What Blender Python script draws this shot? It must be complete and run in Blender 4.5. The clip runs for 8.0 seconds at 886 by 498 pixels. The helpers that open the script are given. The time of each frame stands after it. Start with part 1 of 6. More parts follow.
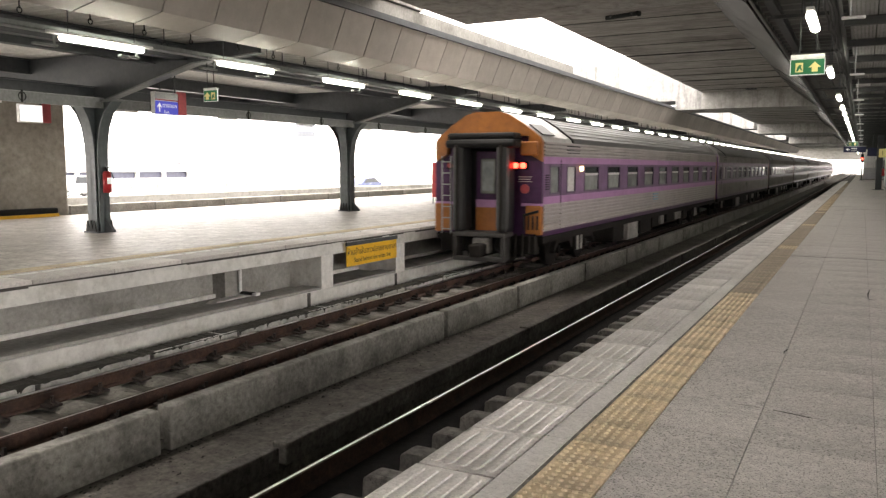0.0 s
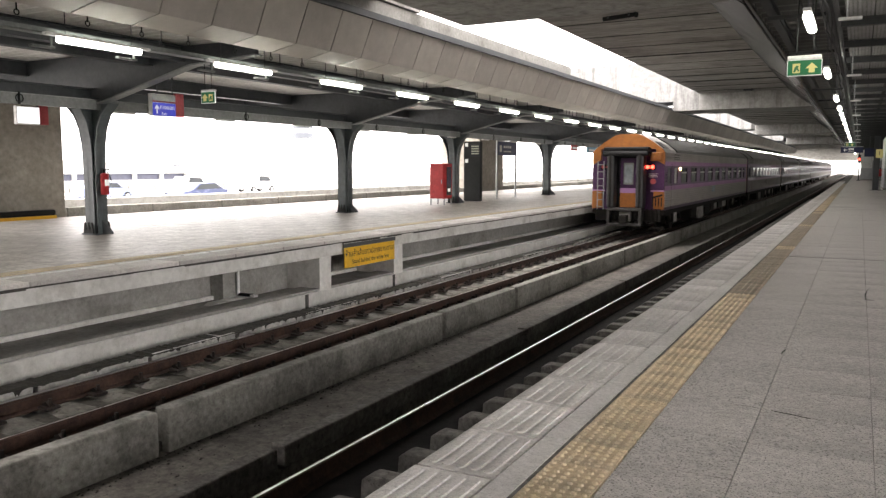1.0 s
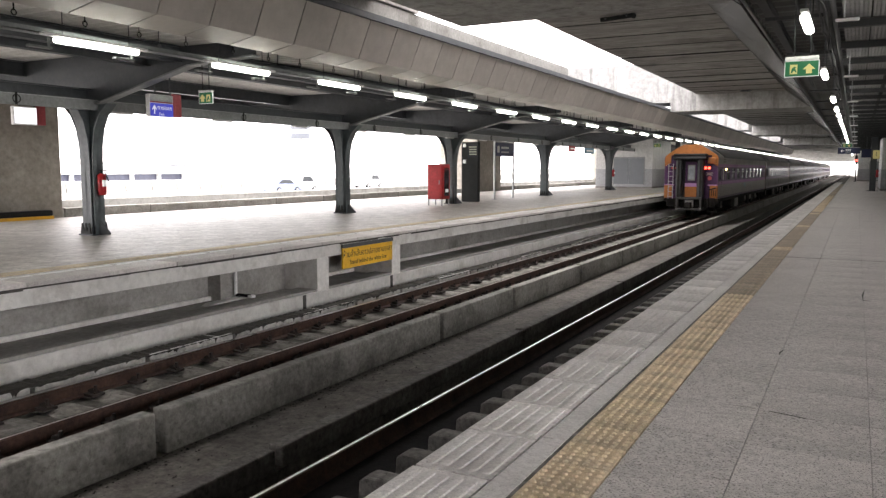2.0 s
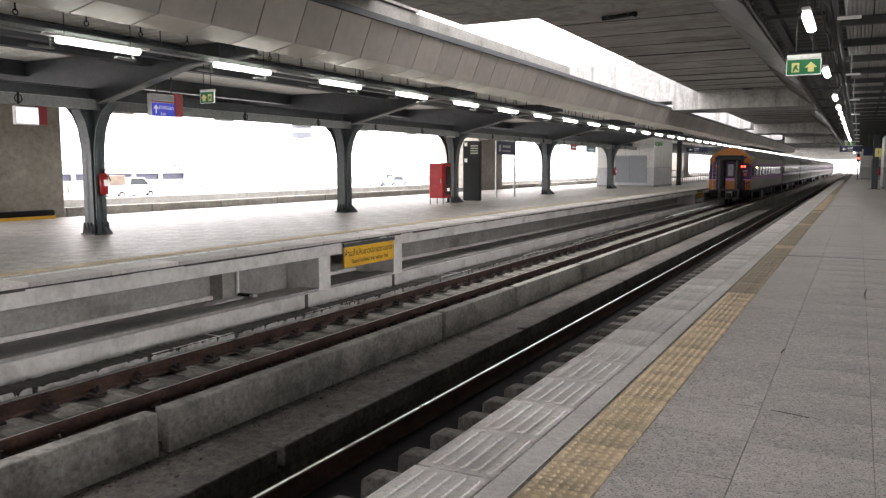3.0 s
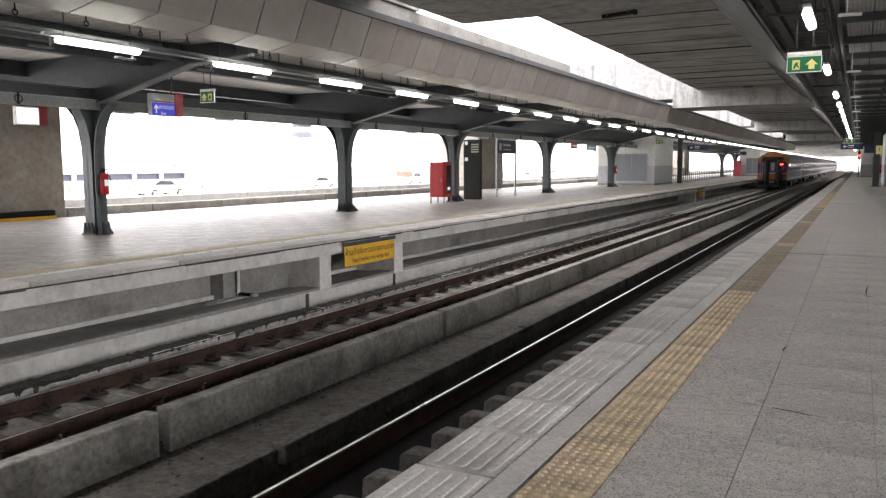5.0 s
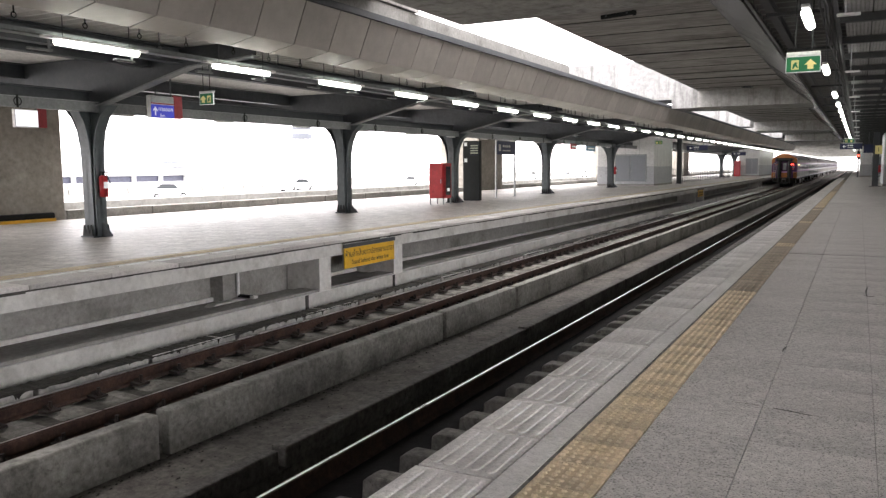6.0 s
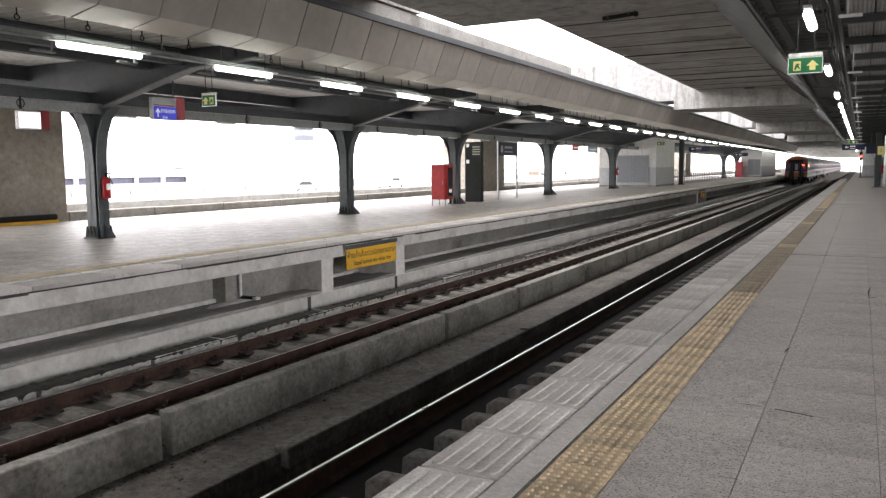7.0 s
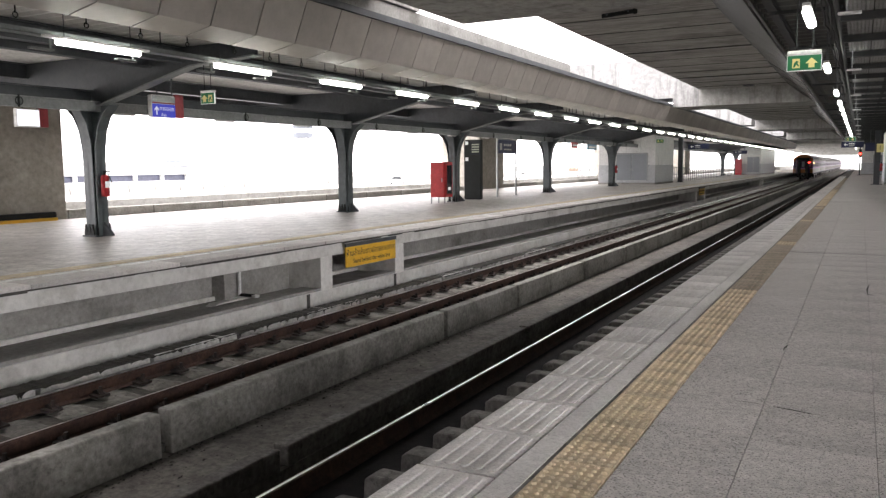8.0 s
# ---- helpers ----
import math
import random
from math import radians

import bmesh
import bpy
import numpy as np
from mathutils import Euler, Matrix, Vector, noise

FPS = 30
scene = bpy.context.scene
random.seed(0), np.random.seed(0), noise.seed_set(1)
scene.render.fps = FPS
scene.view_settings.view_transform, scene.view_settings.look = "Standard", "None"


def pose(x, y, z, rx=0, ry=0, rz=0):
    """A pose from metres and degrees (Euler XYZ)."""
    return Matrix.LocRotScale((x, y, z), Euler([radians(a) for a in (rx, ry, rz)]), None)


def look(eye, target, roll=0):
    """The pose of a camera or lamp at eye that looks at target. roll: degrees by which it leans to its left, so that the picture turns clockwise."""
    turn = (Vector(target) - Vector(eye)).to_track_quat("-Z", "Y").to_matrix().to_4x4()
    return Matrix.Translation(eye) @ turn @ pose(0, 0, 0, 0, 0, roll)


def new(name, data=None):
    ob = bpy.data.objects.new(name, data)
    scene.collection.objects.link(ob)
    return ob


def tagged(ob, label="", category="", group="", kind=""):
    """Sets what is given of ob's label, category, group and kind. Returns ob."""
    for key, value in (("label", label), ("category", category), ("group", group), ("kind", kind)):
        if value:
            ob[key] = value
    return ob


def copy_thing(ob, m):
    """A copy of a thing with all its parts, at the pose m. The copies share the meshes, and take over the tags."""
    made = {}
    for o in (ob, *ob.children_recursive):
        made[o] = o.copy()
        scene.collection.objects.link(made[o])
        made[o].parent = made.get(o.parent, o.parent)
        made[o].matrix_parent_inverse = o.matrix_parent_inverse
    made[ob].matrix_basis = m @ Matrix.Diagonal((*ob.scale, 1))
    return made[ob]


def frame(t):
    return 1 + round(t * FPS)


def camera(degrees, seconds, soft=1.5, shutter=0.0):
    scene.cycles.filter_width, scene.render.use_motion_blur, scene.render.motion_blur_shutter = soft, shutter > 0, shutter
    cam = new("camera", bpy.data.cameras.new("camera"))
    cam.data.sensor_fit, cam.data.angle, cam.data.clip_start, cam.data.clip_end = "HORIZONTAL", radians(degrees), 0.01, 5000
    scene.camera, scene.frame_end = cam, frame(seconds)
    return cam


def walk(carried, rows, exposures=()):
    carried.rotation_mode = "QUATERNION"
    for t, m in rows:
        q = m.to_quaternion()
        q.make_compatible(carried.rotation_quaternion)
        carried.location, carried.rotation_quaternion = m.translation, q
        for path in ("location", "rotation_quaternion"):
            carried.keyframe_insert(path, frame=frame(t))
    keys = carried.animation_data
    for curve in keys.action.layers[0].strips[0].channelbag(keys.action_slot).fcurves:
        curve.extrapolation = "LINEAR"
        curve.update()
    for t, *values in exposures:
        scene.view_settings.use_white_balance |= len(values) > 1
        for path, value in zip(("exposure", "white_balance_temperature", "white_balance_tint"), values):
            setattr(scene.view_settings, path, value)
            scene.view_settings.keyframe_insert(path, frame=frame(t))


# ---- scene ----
cam = camera(59.1, 8.0, soft=1.35, shutter=0.3)
PATH = [
    (0.0, (0.003, -0.0035, 1.398), (-4.6828, 8.7679, 0.3464), 0.116),
    (0.5, (0.0037, -0.0034, 1.3991), (-4.6621, 8.7795, 0.3545), 0.021),
    (1.0, (0.003, -0.0048, 1.3992), (-4.6604, 8.7804, 0.3628), 0.011),
    (1.5, (0.0018, -0.0057, 1.398), (-4.6329, 8.7962, 0.3751), 0.052),
    (3.0, (0.001, -0.005, 1.4017), (-4.6544, 8.7837, 0.3592), -0.068),
    (3.5, (0.0047, -0.0007, 1.3983), (-4.6555, 8.786, 0.3614), -0.231),
    (4.0, (0.003, 0.0018, 1.402), (-4.6672, 8.7822, 0.356), -0.308),
    (4.5, (0.0, 0.0, 1.4), (-4.6687, 8.7797, 0.3421), -0.222),
    (6.0, (0.0, 0.0075, 1.3976), (-4.6626, 8.7927, 0.3576), -0.455),
    (6.5, (0.0005, 0.0003, 1.4021), (-4.6769, 8.7795, 0.378), -0.512),
    (7.0, (0.0017, -0.0011, 1.4001), (-4.6841, 8.7735, 0.375), -0.51),
    (7.5, (0.004, -0.002, 1.3972), (-4.6691, 8.7793, 0.3719), -0.537),
    (8.0, (0.004, 0.0, 1.4005), (-4.6718, 8.7763, 0.3457), -0.532),
]
walk(cam, [(t, look(e, g, r)) for t, e, g, r in PATH], exposures=[(0.0, 2.9, 7080, 15), (0.7, 2.8, 6950, 15), (1.5, 2.64, 6620, 17), (8.0, 2.62, 6500, 17)])

# ---- light: a bright hazy overcast sky ----
world = bpy.data.worlds.new("overcast_sky")
scene.world = world
world.use_nodes = True
wn = world.node_tree.nodes
sky = wn.new("ShaderNodeTexSky")
sky.sky_type, sky.sun_disc = "NISHITA", False
sky.sun_elevation, sky.sun_rotation = radians(75), radians(-113)
sky.air_density, sky.dust_density, sky.ozone_density = 1.0, 6.0, 1.0
grey = wn.new("ShaderNodeHueSaturation")
grey.inputs["Saturation"].default_value = 0.12
world.node_tree.links.new(sky.outputs[0], grey.inputs["Color"])
cloud = wn.new("ShaderNodeMix")
cloud.data_type = "RGBA"
cloud.inputs["Factor"].default_value = 0.75
cloud.inputs["B"].default_value = (9.0, 9.0, 8.8, 1)
world.node_tree.links.new(grey.outputs[0], cloud.inputs["A"])
world.node_tree.links.new(cloud.outputs["Result"], wn["Background"].inputs["Color"])
wn["Background"].inputs["Strength"].default_value = 0.15
sun_data = bpy.data.lights.new("sun", "SUN")
sun_data.energy, sun_data.angle, sun_data.color = 0.5, radians(30), (1.0, 0.97, 0.92)
sun = new("sun", sun_data)
sun.matrix_world = look((-24, 30, 100), (0, 40, 0))


# ---- materials ----
def nodes_of(name):
    m = bpy.data.materials.new(name)
    m.use_nodes = True
    t = m.node_tree
    return m, t, t.nodes["Principled BSDF"]


def surface(name, dark, light, scale=3.0, rough=0.8, bump=0.15, metal=0.0, stain=None, stain_scale=0.4, stain_amount=0.5,
            stretch=(1, 1, 1), vary=0.0, fine=60.0, streak=False, grit=0.18, mid=None, spots=0.0, flecks=0.0, fleck_scale=75.0):
    """Two-scale procedural surface: broad mottling, fine grain with relief, and optional stains."""
    m, t, b = nodes_of(name)
    n, l = t.nodes, t.links
    tc = n.new("ShaderNodeTexCoord")
    mp = n.new("ShaderNodeMapping")
    mp.inputs["Scale"].default_value = stretch
    l.new(tc.outputs["Object"], mp.inputs["Vector"])
    info = n.new("ShaderNodeObjectInfo")
    shift = n.new("ShaderNodeVectorMath")
    shift.operation = "MULTIPLY_ADD"
    shift.inputs[1].default_value = (1, 1, 1)
    l.new(mp.outputs[0], shift.inputs[0])
    l.new(info.outputs["Random"], shift.inputs[2])
    big = n.new("ShaderNodeTexNoise")
    big.inputs["Scale"].default_value, big.inputs["Detail"].default_value, big.inputs["Roughness"].default_value = scale, 6, 0.62
    l.new(shift.outputs[0], big.inputs["Vector"])
    small = n.new("ShaderNodeTexNoise")
    small.inputs["Scale"].default_value, small.inputs["Detail"].default_value = fine, 3
    l.new(shift.outputs[0], small.inputs["Vector"])
    mix = n.new("ShaderNodeMix")
    mix.data_type = "RGBA"
    mix.inputs["A"].default_value, mix.inputs["B"].default_value = (*dark, 1), (*light, 1)
    add = n.new("ShaderNodeMath")
    add.operation = "MULTIPLY_ADD"
    add.inputs[1].default_value, add.inputs[2].default_value = 0.45, -0.22
    l.new(small.outputs[0], add.inputs[0])
    tot = n.new("ShaderNodeMath")
    tot.operation, tot.use_clamp = "ADD", True
    ramp = n.new("ShaderNodeMapRange")
    ramp.inputs["From Min"].default_value, ramp.inputs["From Max"].default_value = 0.3, 0.7
    l.new(big.outputs[0], ramp.inputs["Value"])
    l.new(ramp.outputs[0], tot.inputs[0])
    l.new(add.outputs[0], tot.inputs[1])
    l.new(tot.outputs[0], mix.inputs["Factor"])
    col = mix.outputs["Result"]
    if stain:
        st = n.new("ShaderNodeTexNoise")
        st.inputs["Scale"].default_value, st.inputs["Detail"].default_value, st.inputs["Roughness"].default_value = stain_scale, 8, 0.7
        mp2 = n.new("ShaderNodeMapping")
        mp2.inputs["Scale"].default_value = (3, 3, 0.25) if streak else (1, 1, 1)
        l.new(tc.outputs["Object"], mp2.inputs["Vector"])
        l.new(mp2.outputs[0], st.inputs["Vector"])
        r2 = n.new("ShaderNodeMapRange")
        r2.inputs["From Min"].default_value, r2.inputs["From Max"].default_value = 0.5, 0.72
        r2.inputs["To Max"].default_value = stain_amount
        l.new(st.outputs[0], r2.inputs["Value"])
        mx = n.new("ShaderNodeMix")
        mx.data_type = "RGBA"
        mx.inputs["B"].default_value = (*stain, 1)
        l.new(col, mx.inputs["A"])
        l.new(r2.outputs[0], mx.inputs["Factor"])
        col = mx.outputs["Result"]
    if grit:
        gn = n.new("ShaderNodeTexNoise")
        gn.inputs["Scale"].default_value, gn.inputs["Detail"].default_value, gn.inputs["Roughness"].default_value = mid or scale * 6.5, 8, 0.68
        l.new(shift.outputs[0], gn.inputs["Vector"])
        gr = n.new("ShaderNodeMapRange")
        gr.inputs["From Min"].default_value, gr.inputs["From Max"].default_value = 0.32, 0.68
        gr.inputs["To Min"].default_value, gr.inputs["To Max"].default_value = 1 - grit * 1.3, 1 + grit
        l.new(gn.outputs[0], gr.inputs["Value"])
        gv = n.new("ShaderNodeHueSaturation")
        l.new(gr.outputs[0], gv.inputs["Value"])
        l.new(col, gv.inputs["Color"])
        col = gv.outputs[0]
    if spots:
        sn = n.new("ShaderNodeTexNoise")
        sn.inputs["Scale"].default_value, sn.inputs["Detail"].default_value, sn.inputs["Roughness"].default_value = 11.0, 6, 0.75
        l.new(shift.outputs[0], sn.inputs["Vector"])
        sr = n.new("ShaderNodeMapRange")
        sr.inputs["From Min"].default_value, sr.inputs["From Max"].default_value = 0.56, 0.64
        sr.inputs["To Max"].default_value = spots
        l.new(sn.outputs[0], sr.inputs["Value"])
        sm = n.new("ShaderNodeMix")
        sm.data_type = "RGBA"
        sm.inputs["B"].default_value = (dark[0] * 0.22, dark[1] * 0.2, dark[2] * 0.18, 1)
        l.new(col, sm.inputs["A"])
        l.new(sr.outputs[0], sm.inputs["Factor"])
        col = sm.outputs["Result"]
    if flecks:
        for seed, lo, hi, gain in ((0.0, 0.52, 0.63, 1 - flecks), (7.3, 0.60, 0.70, 1 + flecks * 0.55)):
            fo = n.new("ShaderNodeVectorMath")
            fo.inputs[1].default_value = (seed, seed, seed)
            l.new(shift.outputs[0], fo.inputs[0])
            fn = n.new("ShaderNodeTexNoise")
            fn.inputs["Scale"].default_value, fn.inputs["Detail"].default_value, fn.inputs["Roughness"].default_value = fleck_scale, 3, 0.6
            l.new(fo.outputs[0], fn.inputs["Vector"])
            fr = n.new("ShaderNodeMapRange")
            fr.inputs["From Min"].default_value, fr.inputs["From Max"].default_value = lo, hi
            fr.inputs["To Min"].default_value, fr.inputs["To Max"].default_value = 1.0, gain
            l.new(fn.outputs[0], fr.inputs["Value"])
            fv = n.new("ShaderNodeHueSaturation")
            l.new(fr.outputs[0], fv.inputs["Value"])
            l.new(col, fv.inputs["Color"])
            col = fv.outputs[0]
    if vary:
        hs = n.new("ShaderNodeHueSaturation")
        mr = n.new("ShaderNodeMapRange")
        mr.inputs["To Min"].default_value, mr.inputs["To Max"].default_value = 1 - vary, 1 + vary
        l.new(info.outputs["Random"], mr.inputs["Value"])
        l.new(mr.outputs[0], hs.inputs["Value"])
        l.new(col, hs.inputs["Color"])
        col = hs.outputs[0]
    l.new(col, b.inputs["Base Color"])
    rr = n.new("ShaderNodeMapRange")
    rr.inputs["To Min"].default_value, rr.inputs["To Max"].default_value = max(rough - 0.12, 0.03), min(rough + 0.12, 1)
    l.new(big.outputs[0], rr.inputs["Value"])
    l.new(rr.outputs[0], b.inputs["Roughness"])
    b.inputs["Metallic"].default_value = metal
    if bump:
        bp = n.new("ShaderNodeBump")
        bp.inputs["Strength"].default_value, bp.inputs["Distance"].default_value = bump, 0.02
        l.new(tot.outputs[0], bp.inputs["Height"])
        l.new(bp.outputs[0], b.inputs["Normal"])
    return m


def plain(name, c, rough=0.5, metal=0.0, emit=0.0, emit_color=None):
    m, t, b = nodes_of(name)
    b.inputs["Base Color"].default_value = (*c, 1)
    b.inputs["Roughness"].default_value, b.inputs["Metallic"].default_value = rough, metal
    if emit:
        b.inputs["Emission Color"].default_value = (*(emit_color or c), 1)
        b.inputs["Emission Strength"].default_value = emit
    return m


M_GRANITE = surface("granite_paving", (0.45, 0.418, 0.395), (0.565, 0.53, 0.505), 0.7, 0.6, 0.1, stain=(0.22, 0.205, 0.19), stain_scale=0.5, stain_amount=0.5, vary=0.025, fine=150, grit=0.2, mid=22, spots=0.16, flecks=0.72, fleck_scale=88)
M_GRANITE_FAR = surface("pale_granite_paving", (0.40, 0.375, 0.345), (0.52, 0.495, 0.46), 0.8, 0.5, 0.12, stain=(0.27, 0.25, 0.22), stain_scale=0.35, stain_amount=0.7, fine=40, grit=0.2, mid=6)
M_EDGE = surface("edge_paver", (0.525, 0.5, 0.478), (0.67, 0.64, 0.615), 2.0, 0.75, 0.1, stain=(0.27, 0.25, 0.23), stain_scale=0.9, stain_amount=0.6, vary=0.16, fine=120, grit=0.16, mid=30, flecks=0.22, fleck_scale=90)
M_BORDER = surface("border_strip", (0.5, 0.48, 0.462), (0.615, 0.59, 0.57), 1.0, 0.8, 0.06, vary=0.07, fine=140, grit=0.14, mid=35, flecks=0.2, fleck_scale=90)
M_TACTILE = surface("yellow_tactile", (0.53, 0.42, 0.275), (0.69, 0.56, 0.385), 1.6, 0.75, 0.1, stain=(0.19, 0.165, 0.135), stain_scale=1.1, stain_amount=0.9, vary=0.12, fine=110, grit=0.2, mid=30, spots=0.25)
M_TACTILE_BROWN = surface("worn_brown_tactile", (0.27, 0.215, 0.155), (0.39, 0.32, 0.235), 1.6, 0.75, 0.1, stain=(0.17, 0.15, 0.125), stain_scale=0.8, stain_amount=0.8, vary=0.1, fine=110, grit=0.2, mid=30)
M_JOINT_DARK = surface("grimy_joint_mortar", (0.1, 0.094, 0.088), (0.22, 0.21, 0.2), 5, 0.9, 0.1, grit=0.4, mid=12)
M_JOINT = surface("joint_mortar", (0.08, 0.075, 0.07), (0.15, 0.14, 0.13), 4, 0.9, 0.05)
M_CONC = surface("cast_concrete", (0.25, 0.242, 0.226), (0.355, 0.345, 0.323), 1.2, 0.85, 0.15, stain=(0.10, 0.094, 0.08), stain_scale=0.8, stain_amount=0.8, grit=0.16, mid=14, spots=0.18)
M_CONC_PALE = surface("pale_concrete", (0.55, 0.54, 0.515), (0.70, 0.69, 0.66), 0.9, 0.85, 0.1, stain=(0.24, 0.22, 0.19), stain_scale=1.0, stain_amount=0.7, grit=0.1, mid=10, spots=0.12)
M_CONC_DIRTY = surface("dirty_concrete", (0.075, 0.069, 0.061), (0.165, 0.151, 0.134), 1.1, 0.92, 0.4, stain=(0.022, 0.019, 0.016), stain_scale=0.9, stain_amount=0.85, grit=0.4, mid=12, spots=0.6)
M_CONC_WALL = surface("streaked_concrete", (0.27, 0.262, 0.245), (0.39, 0.38, 0.36), 0.8, 0.85, 0.15, stain=(0.13, 0.12, 0.105), stain_scale=1.0, stain_amount=0.85, streak=True, grit=0.2, mid=5)
M_SOFFIT = surface("board_marked_concrete", (0.23, 0.218, 0.2), (0.42, 0.4, 0.375), 0.7, 0.85, 0.3, stain=(0.10, 0.093, 0.083), stain_scale=0.5, stain_amount=0.85, stretch=(0.3, 1.8, 1), grit=0.3, mid=5)
# Near-black base puts the deep shade under the near track into the colour.
M_BED_SHADE = surface("track_bed", (0.004, 0.0037, 0.0034), (0.012, 0.011, 0.01), 2.0, 0.95, 0.5, stain=(0.012, 0.01, 0.009), stain_scale=1.2, stain_amount=0.8, grit=0.35, mid=14)
M_SLEEPER = surface("sleeper_concrete", (0.145, 0.138, 0.124), (0.285, 0.274, 0.248), 2.5, 0.9, 0.5, stain=(0.05, 0.042, 0.034), stain_scale=2.0, stain_amount=0.9, vary=0.25, grit=0.3, mid=14, spots=0.75)
M_RUST = surface("rusty_steel", (0.032, 0.0175, 0.013), (0.085, 0.046, 0.034), 4.0, 0.85, 0.3, 0.1, stain=(0.018, 0.012, 0.01), stain_scale=3, stain_amount=0.8, grit=0.3, mid=25)
M_CLIP = surface("black_rusted_fastening", (0.012, 0.009, 0.008), (0.035, 0.022, 0.018), 6, 0.8, 0.3, grit=0.3)
M_RAILTOP = surface("polished_rail", (0.8, 0.78, 0.76), (0.92, 0.9, 0.88), 3, 0.3, 0.02, 1.0, grit=0.08)
M_STEEL = surface("dark_grey_painted_steel", (0.045, 0.05, 0.056), (0.072, 0.079, 0.086), 1.5, 0.5, 0.04, vary=0.05)
M_STEEL_COL = surface("blue_grey_painted_steel", (0.075, 0.09, 0.095), (0.11, 0.13, 0.135), 1.2, 0.42, 0.04)
M_GALV = surface("galvanised_steel", (0.28, 0.29, 0.29), (0.42, 0.43, 0.43), 6, 0.45, 0.05, 0.7)
M_DECK = surface("corrugated_deck", (0.66, 0.65, 0.625), (0.78, 0.77, 0.745), 1.0, 0.5, 0.03, 0.0, grit=0.1)
M_CLAD = surface("grey_cladding", (0.43, 0.395, 0.36), (0.52, 0.485, 0.445), 0.5, 0.55, 0.03, stain=(0.3, 0.27, 0.24), stain_scale=0.7, stain_amount=0.45, vary=0.09, grit=0.06, mid=3)
M_FASCIA = surface("polished_dark_cladding", (0.13, 0.127, 0.122), (0.24, 0.235, 0.228), 0.8, 0.22, 0.05, 1.0, stain=(0.08, 0.075, 0.07), stain_scale=0.6, stain_amount=0.6, vary=0.2, grit=0.25, mid=4)
M_FASCIA.node_tree.nodes["Principled BSDF"].inputs["Specular Tint"].default_value = (0.3, 0.3, 0.3, 1)
# Canopy steel with the near canopy's shade put into the base colour.
M_STEEL_NEAR = surface("shade_darkened_steel", (0.014, 0.015, 0.016), (0.03, 0.032, 0.033), 1.5, 0.6, 0.04, vary=0.1)
M_RAINWALL = surface("rain_streaked_wall", (0.2, 0.197, 0.191), (0.29, 0.286, 0.279), 0.8, 0.88, 0.15, stain=(0.05, 0.047, 0.042), stain_scale=1.0, stain_amount=0.9, streak=True, grit=0.2, mid=5)
# Dark joint filler, also used for strips that stand for shade.
M_MASTIC_SHADE = surface("joint_mastic_and_shade", (0.035, 0.033, 0.03), (0.085, 0.08, 0.073), 2, 0.9, 0.3, grit=0.4, mid=5)
M_TRUNK = surface("grey_trunking_and_lit_flange", (0.2, 0.21, 0.21), (0.28, 0.29, 0.29), 2, 0.5, 0.03)
M_TRAYGREY = surface("greenish_grey_tray", (0.14, 0.155, 0.15), (0.2, 0.215, 0.21), 2, 0.5, 0.03)
M_LAMP = plain("lamp_tube", (1, 1, 0.96), 0.4, 0, 3.4, (0.95, 1.0, 0.88))
M_WHITE = surface("white_paint", (0.66, 0.66, 0.65), (0.78, 0.78, 0.77), 2, 0.5, 0.02)
M_RED = surface("red_paint", (0.42, 0.02, 0.025), (0.55, 0.035, 0.04), 2, 0.4, 0.02)
M_BLACK = surface("black_rubber", (0.006, 0.006, 0.0065), (0.016, 0.016, 0.016), 3, 0.6, 0.1)
M_BLUEPLATE = surface("plate_blue", (0.10, 0.28, 0.42), (0.14, 0.34, 0.5), 3, 0.4, 0)
M_BLACKMET = surface("black_enamel", (0.008, 0.0095, 0.009), (0.016, 0.018, 0.017), 2, 0.5, 0.02)
M_GREEN = plain("sign_green", (0.008, 0.13, 0.05), 0.4, 0, 0.03)
# A faint glow is put into this white, even on unlit plates and notices.
M_SIGNWHITE = plain("sign_white_glow", (0.75, 0.77, 0.75), 0.4, 0, 0.06)
M_SIGNYEL = plain("sign_luminous", (0.62, 0.55, 0.22), 0.4, 0, 0.04)
M_NAVY = surface("sign_navy", (0.012, 0.018, 0.06), (0.02, 0.026, 0.085), 3, 0.45, 0)
M_SIGNRED = surface("sign_red", (0.35, 0.05, 0.06), (0.45, 0.07, 0.08), 3, 0.45, 0)
M_YELLOW = surface("yellow_sign_paint", (0.66, 0.36, 0.02), (0.78, 0.45, 0.03), 1.5, 0.5, 0.02, stain=(0.5, 0.3, 0.04), stain_scale=2, grit=0.08)
M_INK = plain("sign_ink", (0.02, 0.02, 0.025), 0.6)
M_TRAINGLASS = surface("coach_window_glass", (0.17, 0.182, 0.174), (0.3, 0.315, 0.3), 0.8, 0.06, 0)
M_ROAD = surface("pale_concrete_road", (0.42, 0.41, 0.40), (0.52, 0.51, 0.5), 0.8, 0.9, 0.1)
M_GROUND = surface("hazy_ground", (0.2, 0.2, 0.19), (0.3, 0.3, 0.28), 0.05, 0.95, 0)
M_SILVER = surface("ribbed_stainless_steel", (0.33, 0.305, 0.29), (0.46, 0.43, 0.412), 0.7, 0.6, 0.02, 0.1, stain=(0.2, 0.18, 0.16), stain_scale=0.7, stain_amount=0.45, grit=0.06)
M_LILAC = surface("lilac_paint", (0.36, 0.185, 0.36), (0.45, 0.24, 0.45), 0.8, 0.55, 0.01, stain=(0.27, 0.16, 0.27), stain_scale=0.7, stain_amount=0.5, grit=0.08)
M_PURPLE = surface("purple_paint", (0.045, 0.015, 0.052), (0.075, 0.028, 0.085), 0.8, 0.35, 0.01)
